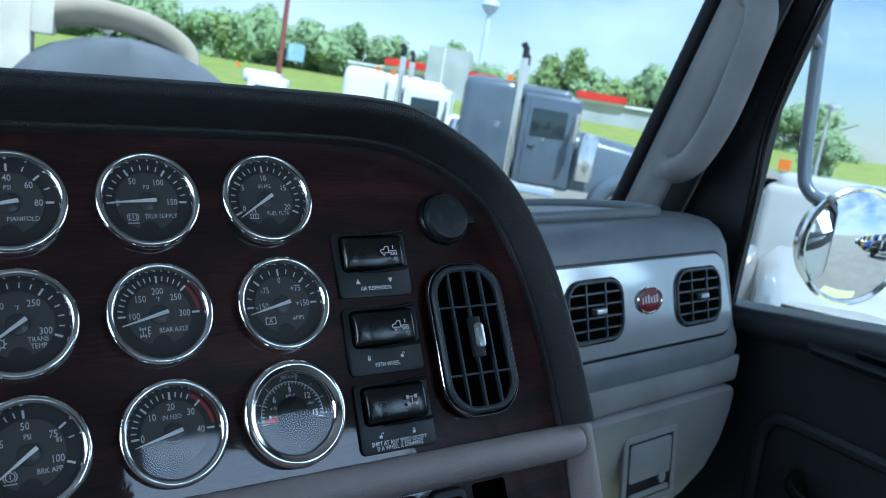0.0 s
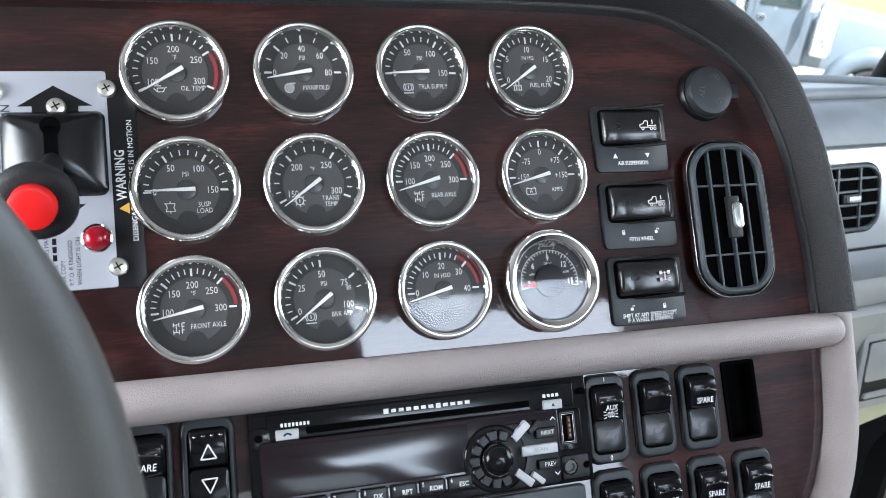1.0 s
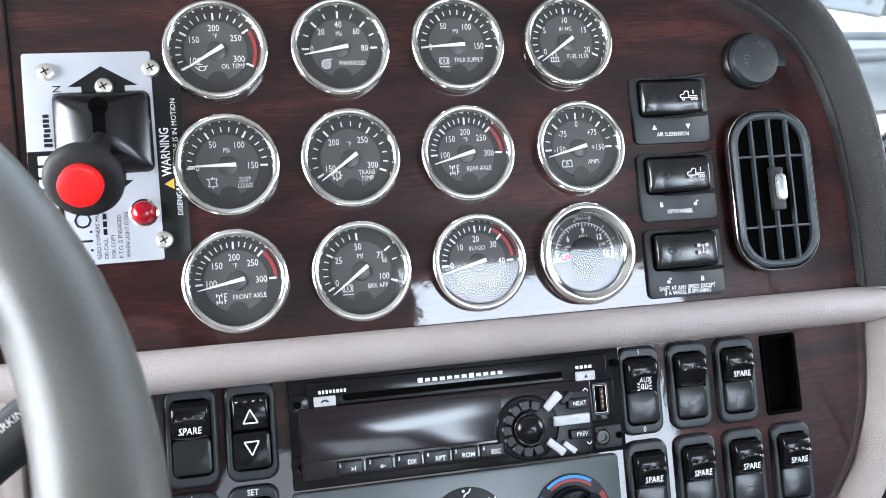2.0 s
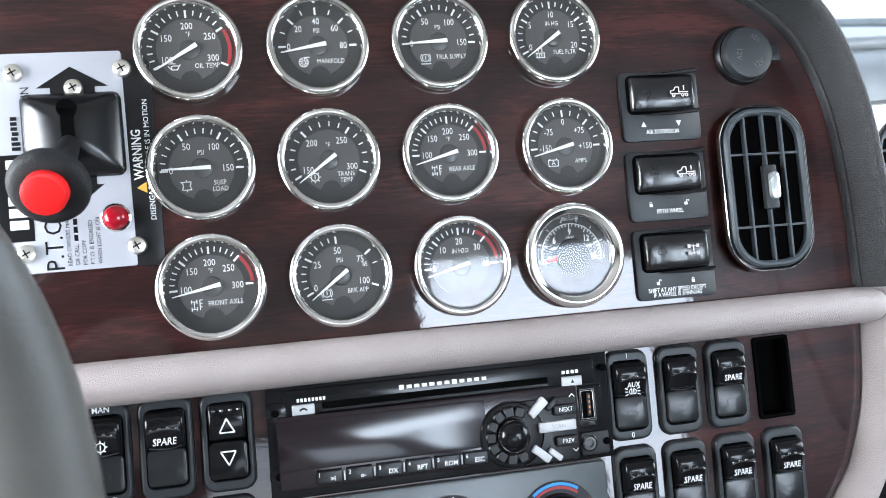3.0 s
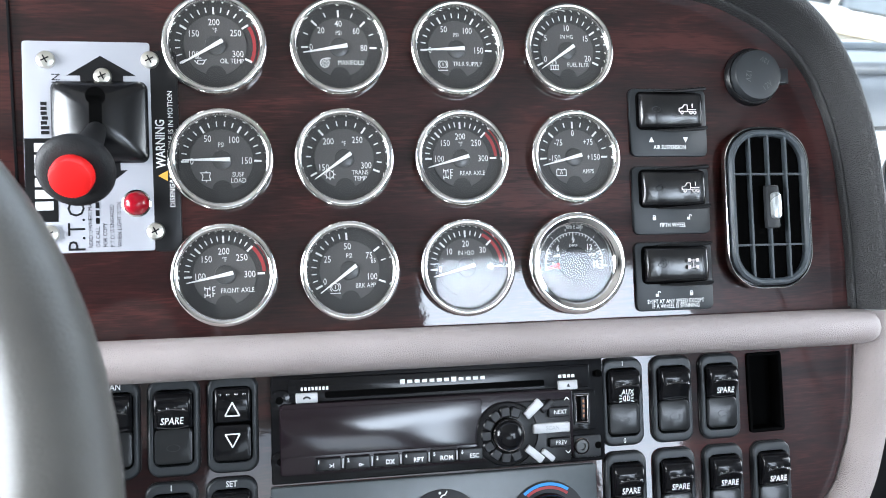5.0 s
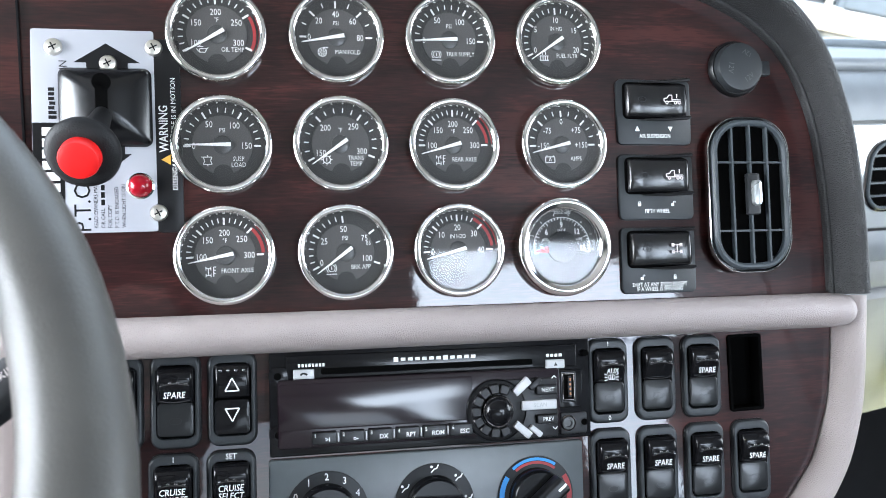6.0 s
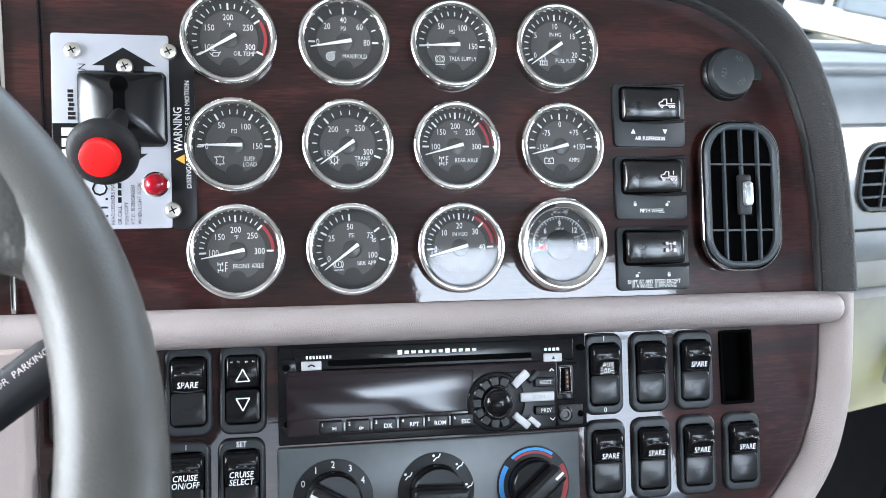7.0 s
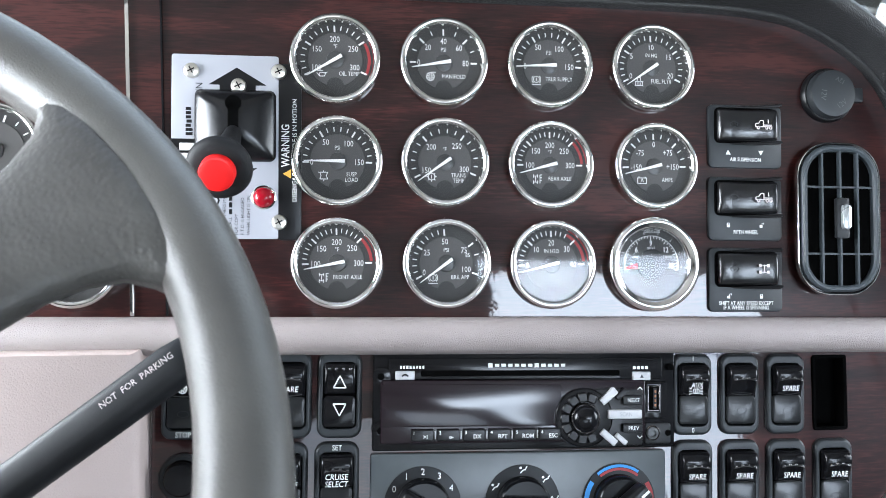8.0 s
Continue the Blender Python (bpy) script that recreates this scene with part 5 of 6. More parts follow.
def build_passenger_dash():
    """A long moulding, its section given as (y, z); x runs from the gauge panel to the door."""
    prof = [(0.50, 2.134), (0.34, 2.158), (0.20, 2.178), (0.10, 2.188), (0.066, 2.186), (0.046, 2.176), (0.034, 2.160), (0.030, 2.148), (0.004, 2.046), (0.000, 2.038), (-0.004, 2.030), (-0.006, 2.020), (-0.004, 2.008),
            (0.004, 2.004), (0.006, 2.000), (0.05, 1.995), (0.40, 1.99)]
    xs = [(-0.56, 0, 0), (-0.3, 0, 0), (0.0, 0, 0), (0.040, 0, 0), (0.064, 0.004, 0.003), (0.079, 0.012, 0.008), (0.090, 0.026, 0.016), (0.095, 0.045, 0.026)]
    loops = []
    for x, dy, dz in xs:
        loops.append([(x + 0.05 * max(0, (2.17 - z)) * (1 if x > 0 else 0), y + dy * (1 if y < 0.3 else 0), z - dz * (1 if z > 2.1 and y < 0.3 else 0)) for y, z in prof])
    solid("passenger_dash", loft(loops), DASH, FACE, "slate grained upper dashboard moulding on the passenger side", "dashboard", "structure", smooth=50)
    # shallow tray on the top
    top = lambda y: 2.188 - 0.10 * (y - 0.10) if y < 0.20 else 2.178 - 0.143 * (y - 0.20)
    rim = [(x, y, top(y) + 0.003) for x, y in rrect(0.66, 0.25, 0.075, 10, -0.315, 0.215)]
    solid("dash_top_tray", tube(rim + rim[:1], 0.0075, 12, False), DASH, FACE, "raised oval rim of the tray on top of the dash", "dashboard trim", "structure", smooth=70)
    # middle band and glove box
    bm = bmesh.new()
    sec = [(0.006, 2.004), (0.004, 1.999), (0.004, 1.972), (0.008, 1.966), (0.03, 1.964), (0.2, 1.964), (0.2, 2.004)]
    loft([[(x, y, z) for y, z in sec] for x in (-0.56, 0.082, 0.097)], bm=bm)
    solid("dash_band", bm, GREY, FACE, "grey plain band above the glove box", "dashboard panel", "structure")


build_passenger_dash()
SLOPE = CAB @ pose(0.92, 0.272, 2.0790, 0, 0, DASH_YAW) @ pose(0, 0.0165, 0, -13.6, 0, 0)


def build_silver_plate():
    p = thing("vent_plate", SLOPE, "brushed silver plastic plate round the passenger vents", "trim plate", kind="structure")
    pts = []
    x0, x1, z0, z1, r = -0.56, 0.044, -0.0570, 0.0560, 0.024
    for cx, cz, a0 in ((x1 - r, z1 - r, 0), (x0 + 0.002, z1 - 0.002, 90), (x0 + 0.002, z0 + 0.002, 180), (x1 + 0.012 - r, z0 + r, 270)):
        for k in range(7):
            a = radians(a0 + 15 * k)
            rr = r if cx > 0 else 0.002
            pts.append((cx + rr * math.cos(a), cz + rr * math.sin(a)))
    inn = [(x * 0.997, z * 0.975) for x, z in pts]
    part("plate_body", loft([ring_of(pts, 0.004), ring_of(pts, -0.0030), ring_of(inn, -0.0045)]), VENTPLATE, p)
    gap = [(x * 1.008 + 0.001, z * 1.065) for x, z in pts]
    part("shadow_gap", loft([ring_of(gap, 0.003), ring_of(gap, -0.0014)]), BLACK, p)
    for x in (-0.228, -0.0215):
        build_vent(0, 0, 0.104, 0.0785, 0.0260, "rounded black passenger air vent with thin slats", SLOPE @ pose(x, -0.0045, 0.001),
                   (-0.017, 0.017), (-0.0215, -0.0075, 0.0075, 0.0215), False, rim=VENTRIM)
    b = thing("oval_badge", SLOPE @ pose(-0.127, -0.0045, 0.005), "red oval badge with a chrome rim", "badge")
    for nm, sx, prof, mat in (("rim", 1, [(0.0200, 0.0), (0.0200, -0.003), (0.0185, -0.0042), (0.0172, -0.0030)], CHROME), ("field", 1, [(0.0175, 0.0), (0.0174, -0.0030), (0.0120, -0.0036), (0.001, -0.0038)], BADGERED)):
        o = part(nm, lathe(prof, 40, False, nm == "field"), mat, b)
        o.matrix_basis = Matrix.Diagonal((1.28, 1, 0.86, 1))
    w = bmesh.new()
    for k in range(6):
        bar_flat(w, (-0.0150 + 0.0056 * k, -0.004 + 0.001 * (k % 2)), (-0.0150 + 0.0056 * k, 0.004 + 0.0015 * (k % 3)), 0.0026, -0.0042)
    part("mark", w, PALEKEY, b)


build_silver_plate()


def build_glovebox():
    g = thing("glove_box", FACE @ pose(0, 0.000, 0), "grey moulded glove box door with a recessed latch", "glove box")
    outline = [(-0.56, 1.960), (0.088, 1.960), (0.094, 1.955), (0.093, 1.930), (0.085, 1.880), (0.067, 1.838), (0.030, 1.806), (-0.020, 1.785), (-0.08, 1.772), (-0.20, 1.755), (-0.56, 1.74)]
    dish = lambda z: 0.030 * ((1.96 - z) / 0.2) ** 2
    o1 = [(x, 0.05, z) for x, z in outline]
    o2 = [(x, 0.004 + dish(z), z) for x, z in outline]
    o3 = [(x * 0.995 - 0.002, 0.000 + dish(z), 1.87 + (z - 1.87) * 0.97) for x, z in outline]
    part("door", loft([o1, o2, o3]), GREY, g)
    lm = pose(-0.085, 0.0015, 1.878, -6, 0, 0)
    part("latch_frame", hoop(0.114, 0.098, 0.010, 0.010, 0.004, -0.0022, 0.001, n=5), GREY, g, "", lm)
    part("latch_recess", slab(0.094, 0.078, 0.006, 0.004, -0.0006, 0.0003), MATT, g, "", lm)
    part("latch_paddle", slab(0.088, 0.050, 0.005, 0.0, -0.0026, 0.001, 0.0, 0.0115), GREY, g, "", lm)
    part("latch_lip", slab(0.082, 0.007, 0.003, 0.0, -0.0040, 0.001, 0.0, -0.0320), GREY, g, "", lm)
    part("lock", lathe([(0.0075, 0.0), (0.0075, -0.0030), (0.0060, -0.0042), (0.002, -0.0042)], 20, cx=0.0270, cz=-0.0180), GREY, g, "", lm)


build_glovebox()

# ---- cab shell ----
DOOR_X, CAB_L, BACK_Y, ROOF_Z, FLOOR_Z = 1.05, -0.90, -1.25, 2.98, 1.20


def slab_wall(name, boxes, mat, label, category, m=None):
    bm = bmesh.new()
    for b in boxes:
        box(bm, *b)
    return solid(name, bm, mat, m or CAB, label, category, "structure")


slab_wall("floor", [(CAB_L, 1.12, BACK_Y, 1.0, FLOOR_Z - 0.05, FLOOR_Z)], CARPET, "dark rubber mat on the cab floor", "floor")
slab_wall("cab_base", [(CAB_L + 0.1, 1.0, BACK_Y + 0.05, 0.9, 0.02, FLOOR_Z - 0.055)], DOORBLACK, "plain dark underbody closing the cab to the ground", "truck underbody", pose(0, 0, 0))
slab_wall("ceiling", [(CAB_L - 0.1, 1.16, BACK_Y, 0.20, ROOF_Z, ROOF_Z + 0.05)], HEAD, "grey cloth headliner of the cab", "ceiling")
slab_wall("wall_back", [(a, b, BACK_Y - 0.05, BACK_Y, lo, hi) for a, b, lo, hi in (
    (CAB_L, 0.375, 2.64, 2.86), (1.09, 1.12, 2.64, 2.86), (CAB_L, 0.70, 2.50, 2.64), (0.93, 1.12, 2.50, 2.64),
    (CAB_L, -0.10, 2.22, 2.50), (0.45, 0.70, 2.22, 2.50), (0.93, 1.12, 2.22, 2.50), (CAB_L, 1.12, FLOOR_Z, 2.22), (CAB_L, 1.12, 2.86, ROOF_Z))],
          HEAD, "grey cloth back wall of the cab with windows", "wall")
slab_wall("wall_left", [(CAB_L - 0.06, CAB_L, BACK_Y, 0.6, FLOOR_Z, 2.06), (CAB_L - 0.06, CAB_L, BACK_Y, -0.75, 2.06, ROOF_Z), (CAB_L - 0.06, CAB_L, -0.75, 0.35, 2.62, ROOF_Z), (CAB_L - 0.06, CAB_L, 0.30, 0.6, 2.06, ROOF_Z)],
          DOORBLACK, "black vinyl driver side wall with its window", "wall")
slab_wall("wall_right", [(1.05, 1.12, BACK_Y - 0.05, -0.95, FLOOR_Z, ROOF_Z)], DOORBLACK, "black vinyl cab side behind the passenger door", "wall")
slab_wall("wall_front", [(CAB_L, 1.12, 0.92, 1.0, FLOOR_Z, 2.03)], DOORBLACK, "dark bulkhead under the windscreen", "wall")
slab_wall("dash_top", [(CAB_L, 0.38, 0.16, 0.90, 2.00, 2.05), (0.40, 1.12, 0.62, 0.92, 2.05, 2.096)], DASH, "slate dashboard top reaching the windscreen", "dashboard")


def build_door():
    d = thing("door_1", CAB @ pose(0, 0.015, 0), "black vinyl passenger door with window and lower glass", "door", kind="structure")
    t0, t1 = DOOR_X, DOOR_X + 0.07
    bm = bmesh.new()
    sill = lambda y: 2.036 + (0.333 - y) * 0.135
    loft([[(t0, y, 1.66), (t1, y, 1.66), (t1, y, sill(y)), (t0, y, sill(y))] for y in (-0.95, 0.333, 0.92)], bm=bm)
    # around the small lower window
    for b in ((t0, t1, -0.95, -0.19, FLOOR_Z, 1.66), (t0, t1, 0.37, 0.92, FLOOR_Z, 1.66), (t0, t1, -0.19, 0.37, FLOOR_Z, 1.26)):
        box(bm, *b)
    part("door_panel", bm, DOORBLACK, d)
    skin = bmesh.new()
    for b in ((t1 + 0.001, t1 + 0.006, -0.95, 0.92, 1.66, 2.02), (t1 + 0.001, t1 + 0.006, -0.95, -0.19, FLOOR_Z, 1.66), (t1 + 0.001, t1 + 0.006, 0.37, 0.92, FLOOR_Z, 1.66)):
        box(skin, *b)
    part("outer_skin", skin, TRUCKWHITE, d, "white painted outside of the door")
    part("lower_window_seal", hoop(0.640, 0.480, 0.150, 0.050, 0.070, -0.010, 0.006, n=9), RUBBER, d, "", pose(DOOR_X, 0.09, 1.46, 0, 0, -90))
    part("sill_pad", tube([(DOOR_X - 0.004, y, sill(y) - 0.018) for y in (-0.95, 0.0, 0.37)], 0.022, 16), DOORBLACK, d)
    # frame before and behind the glass, leaning back
    bm = bmesh.new()
    for (ya, yb, za), (yc, yd, zb) in (((0.335, 0.64, 2.030), (0.314, 0.52, 2.335)), ((0.314, 0.52, 2.335), (0.243, 0.44, 2.56)), ((0.243, 0.44, 2.56), (0.10, 0.34, ROOF_Z)), ((-0.95, -0.58, 2.062), (-0.95, -0.58, ROOF_Z))):
        lo = [(t0, ya, za), (t0 + 0.022, ya, za), (t0 + 0.022, yb, za), (t0, yb, za)]
        hi = [(t0, yc, zb), (t0 + 0.022, yc, zb), (t0 + 0.022, yd, zb), (t0, yd, zb)]
        loft([lo, hi], bm=bm)
    box(bm, t0, t1, -0.95, 0.30, 2.62, ROOF_Z)
    part("window_frame", bm, DOORBLACK, d)
    part("frame_edge", tube(smooth_path([(DOOR_X - 0.002, 0.331, 2.036), (DOOR_X - 0.002, 0.320, 2.20), (DOOR_X - 0.002, 0.310, 2.335), (DOOR_X - 0.002, 0.239, 2.56), (DOOR_X - 0.002, 0.213, 2.63)], 5), 0.0065, 12), GLOSS, d)
    g = bmesh.new()
    g.faces.new([g.verts.new(p) for p in ((DOOR_X + 0.018, 0.36, 2.02), (DOOR_X + 0.018, 0.345, 2.34), (DOOR_X + 0.018, 0.24, 2.66), (DOOR_X + 0.018, -0.65, 2.66), (DOOR_X + 0.018, -0.65, 2.12))])
    o = part("window_pane", g, PANE, d)
    o.visible_shadow = False
    # armrest pocket and pull
    part("pocket", hoop(0.46, 0.20, 0.05, 0.02, 0.010, -0.012, 0.006, n=6), DOORBLACK, d, "", pose(DOOR_X, 0.015, 1.815, 0, 0, -90))
    part("pocket_back", slab(0.42, 0.17, 0.04, 0.004, -0.002, 0.001, n=6), DOORBLACK, d, "", pose(DOOR_X, 0.015, 1.815, 0, 0, -90))
    part("pull_handle", tube(smooth_path([(DOOR_X - 0.005, 0.165, 1.840), (DOOR_X - 0.03, 0.150, 1.824), (DOOR_X - 0.035, 0.06, 1.812), (DOOR_X - 0.005, -0.12, 1.82)], 6), 0.010, 12), GLOSS, d, "glossy black pull handle")
    part("switch_pad", slab(0.20, 0.040, 0.018, 0.0, -0.010, 0.004, n=6), MATT, d, "", pose(DOOR_X - 0.012, 0.080, 2.030, 0, 0, -90) @ pose(0, 0, 0, -55, 0, 0))
    part("lock_lever", bevelled(box(bmesh.new(), -0.03, 0.03, -0.022, -0.008, -0.008, 0.008), 0.004), GLOSS, d, "", pose(DOOR_X - 0.012, 0.080, 2.030, 0, 0, -90) @ pose(0, 0, 0, -55, 0, 0))


build_door()


def build_pillar():
    edge = [(0.540, 2.145), (0.466, 2.320), (0.402, 2.473), (0.190, 2.985)]
    inner = [(0.468, 2.145), (0.394, 2.320), (0.333, 2.473), (0.128, 2.985)]
    bm = bmesh.new()
    loops = []
    for (ye, z), (yi, _) in zip(edge, inner):
        loops.append([(1.045, ye + 0.02, z), (0.995, ye, z), (0.982, ye - 0.006, z), (0.978, ye - 0.03, z), (0.978, yi + 0.03, z), (0.985, yi + 0.008, z), (1.00, yi, z), (1.045, yi - 0.005, z)])
    loft(loops, bm=bm)
    solid("pillar_trim", bm, TRIMGREY, CAB, "light grey moulded windscreen pillar trim", "pillar", "structure", smooth=60)
    solid("windscreen_seal", tube([(0.990, y + 0.014, z) for y, z in edge], 0.013, 14), RUBBER, CAB, "black rubber seal down the windscreen pillar", "seal", "structure")
    solid("door_seal", tube([(1.005, y - 0.012, z) for y, z in inner], 0.016, 12), RUBBER, CAB, "black ribbed rubber door seal beside the pillar", "seal", "structure")
    h = thing("grab_handle", CAB @ pose(0.012, -0.010, 0), "grey moulded grab handle on the windscreen pillar", "grab handle")
    path = smooth_path([(0.980, 0.446, 2.236), (0.955, 0.433, 2.232), (0.940, 0.406, 2.236), (0.934, 0.373, 2.259), (0.932, 0.339, 2.319), (0.932, 0.313, 2.400), (0.933, 0.304, 2.438), (0.940, 0.312, 2.466), (0.956, 0.334, 2.480), (0.980, 0.362, 2.484)], 6)
    part("grip", tube(path, 0.0205, 18, squash=0.85), TRIMGREY, h, smooth=70)
    part("end_cap", slab(0.022, 0.034, 0.006, 0.0, -0.006, 0.002), TRIMGREY, h, "", pose(0.952, 0.449, 2.236, 0, 0, -90))


build_pillar()


def build_windscreen():
    g = bmesh.new()
    g.faces.new([g.verts.new(p) for p in ((CAB_L, 0.90, 2.10), (1.06, 0.565, 2.10), (1.06, 0.20, ROOF_Z), (CAB_L, 0.50, ROOF_Z))])
    w = solid("window_1", g, PANE, CAB, "clear windscreen glass", "windscreen", "structure")
    w.visible_shadow = False
    wp = thing("wiper", CAB, "black windscreen wiper blade at the foot of the glass", "wiper")
    part("blade", tube([(0.56, 0.800, 2.128), (0.72, 0.735, 2.132), (0.815, 0.695, 2.134)], [0.004, 0.007, 0.006], 8, squash=0.6), RUBBER, wp)
    part("arm", tube([(0.56, 0.815, 2.106), (0.74, 0.732, 2.128)], 0.004, 8), BLACK, wp)


build_windscreen()

# ---- outside ----

gp = bmesh.new()
box(gp, -900, 900, -900, 900, -0.5, 0.0)
solid("ground", gp, ASPHALT, Matrix.Identity(4), "pale worn asphalt of the truck lot", "ground", "structure")
gp = bmesh.new()
gp.faces.new([gp.verts.new((x, y, 0.05 + 5.0 * max(0.0, min(1.0, (x * 0.583 + y * 0.812 - 52) / 52)))) for x, y in ((10, 66), (48, 52), (95, 20), (140, 60), (30, 160), (0, 160))])
solid("grass_verge", gp, GRASS, Matrix.Identity(4), "sunlit green grass beyond the lot", "grass", "structure")
gp = bmesh.new()
gp.faces.new([gp.verts.new((x, y, 0.03)) for x, y in ((1.6, -2.0), (3.6, -2.0), (3.6, 2.2), (1.6, 2.2))])
solid("grass_strip", gp, VERGE, Matrix.Identity(4), "pale sunlit grass strip beside the truck", "grass", "structure")


def clumps(bm, centre, size, n, leaf, seed):
    """A crown out of many small leaf sprays round uneven lobes."""
    rng = random.Random(seed)
    lobes = []
    for k in range(13):
        a = rng.uniform(0, 2 * math.pi)
        q = rng.uniform(0.10, 0.70)
        lobes.append((Vector((q * math.cos(a) * size[0], q * math.sin(a) * size[1], rng.uniform(-0.60, 0.68) * size[2])), rng.uniform(0.30, 0.46)))
    for c, s in lobes:
        lump = bmesh.ops.create_icosphere(bm, subdivisions=2, radius=1.0)["verts"]
        for v in lump:
            k = 0.80 + 0.35 * noise.noise(v.co * 1.7 + Vector((seed, 0, 0)))
            v.co = Vector(centre) + c + Vector((v.co.x * size[0], v.co.y * size[1], v.co.z * size[2])) * s * k
    for _ in range(n):
        c, s = rng.choice(lobes)
        v = Vector((rng.gauss(0, 1), rng.gauss(0, 1), rng.gauss(0, 1))).normalized() * rng.uniform(0.82, 1.12) * s
        p = Vector(centre) + c + Vector((v.x * size[0], v.y * size[1], v.z * size[2]))
        u = Vector((rng.gauss(0, 1), rng.gauss(0, 1), rng.gauss(0, 0.6))).normalized()
        w = u.orthogonal().normalized()
        l = leaf * rng.uniform(0.5, 1.2)
        bm.faces.new([bm.verts.new(p + d) for d in (u * l, w * l * 0.6, -u * l, -w * l * 0.6)])


def build_tree(x, y, h, wide, mat, seed):
    t = thing("tree", pose(x, y, 0), "broad leafy green tree behind the lot", "tree", "trees behind the lot")
    bm = tube([(0, 0, 0), (0.1, 0, h * 0.2), (0, 0.1, h * 0.4), (0.1, 0.1, h * 0.7)], [h * 0.035, h * 0.028, h * 0.02, h * 0.008], 8)
    for k in range(5):
        a = k * 1.3 + seed
        tube([(0, 0, h * (0.3 + 0.05 * k)), (math.cos(a) * wide * 0.25, math.sin(a) * wide * 0.25, h * (0.5 + 0.05 * k)), (math.cos(a) * wide * 0.4, math.sin(a) * wide * 0.4, h * (0.6 + 0.05 * k))], [h * 0.014, h * 0.009, h * 0.004], 6, bm=bm)
    part("trunk", bm, BARK, t)
    bm = bmesh.new()
    clumps(bm, (0, 0, h * 0.51), (wide * 0.5, wide * 0.5, h * 0.47), 3600, h * 0.030, seed)
    part("crown", bm, mat, t)


for i, (x, y, h, wd, mt) in enumerate(((25.4, 127, 13.0, 11, LEAF), (33, 125, 11.5, 11, LEAF), (38.5, 123.5, 13.5, 12, LEAF2), (43, 122, 13.8, 13, LEAF), (47.5, 120.5, 13.0, 10, LEAF), (18, 129, 9, 12, LEAF), (52, 119, 12.0, 11, LEAF), (55, 117.5, 13.6, 11, LEAF), (60.5, 114.5, 12.8, 12, LEAF), (64, 113, 11.0, 12, LEAF2), (68.5, 110, 13.6, 11, LEAF),
                                        (72.5, 107.5, 11.5, 11, LEAF), (79.3, 102.6, 12, 9, LEAF), (82.8, 100, 15.0, 9, LEAF2), (86, 97, 12.5, 10, LEAF), (89, 94, 12.4, 12, LEAF2), (94, 89.5, 14.3, 11, LEAF), (98, 84, 13, 13, LEAF), (50.4, 32.1, 5.2, 3.4, LEAF), (106, 70, 12, 14, LEAF))):
    build_tree(x, y, h, wd, mt, i)


def build_shop():
    right = Vector((0.76, -0.65, 0))
    m = Matrix(((0.812, 0.583, 0, 47.1), (-0.583, 0.812, 0, 99.8), (0, 0, 1, 0), (0, 0, 0, 1)))
    s = thing("roadside_shop", m, "long pale shop building with a red fascia band", "building")
    part("wall", box(bmesh.new(), 0, 46, 0, 14, 0, 6.4), WALLGREY, s)
    part("tower_block", box(bmesh.new(), 10.1, 15.7, -0.6, 9, 0, 10.3), WALLGREY, s)
    part("block_rib", box(bmesh.new(), 12.2, 12.4, -0.7, -0.5, 0, 10.3), TRUCKWHITE, s)
    for x0, x1, z in ((4.6, 10.0, 7.3), (15.8, 19.5, 7.2), (30.3, 36.8, 7.1)):
        part("fascia", box(bmesh.new(), x0, x1, -0.8, 0.2, z - 0.35, z + 0.55), FASCIA, s, "red fascia band")
    for k in range(6):
        part("window", box(bmesh.new(), 24 + 3.4 * k, 26.4 + 3.4 * k, -0.06, 0.1, 0.9, 3.4), TINT, s)
    part("roof", box(bmesh.new(), -0.4, 46.4, -0.4, 14.4, 6.4, 6.7), TRUCKWHITE, s)


build_shop()


def build_pole(x, y, h, r, mat, label, lamp):
    p = thing("light_pole" if lamp else "sign_pole", pose(x, y, 0), label, "pole")
    part("shaft", tube([(0, 0, 0), (0, 0, h)], [r, r * 0.75], 10), mat, p)
    if lamp:
        for a in (-1, 1):
            part("lamp_head", bevelled(box(bmesh.new(), a * 0.15 - 0.35, a * 0.15 + 0.35, -0.25 + a * 0.2, 0.05 + a * 0.2, h - 0.1, h + 0.12), 0.04), WALLGREY, p)
    else:
        part("sign_board", box(bmesh.new(), 0.35, 1.25, -0.1, 0.1, 3.6, 4.5), SIGNBLUE, p, "small pale blue sign board")


build_pole(15.7, 41.75, 14, 0.15, RUST, "tall rusty red pole at the edge of the lot", False)
build_pole(42.0, 26.75, 5.9, 0.11, WALLGREY, "grey lamp pole with twin flood heads", True)
tw = thing("water_tower", pose(168, 248, 0), "pale distant water tower against the sky", "water tower")
part("stem", tube([(0, 0, 0), (0, 0, 38.5)], [1.1, 0.8], 16), SKYTOWER, tw)
part("tank", lathe([(0.8, -38), (2.6, -40), (3.3, -41.5), (2.6, -43), (0.4, -44)], 24), SKYTOWER, tw, "", Matrix.Rotation(radians(-90), 4, "X"))


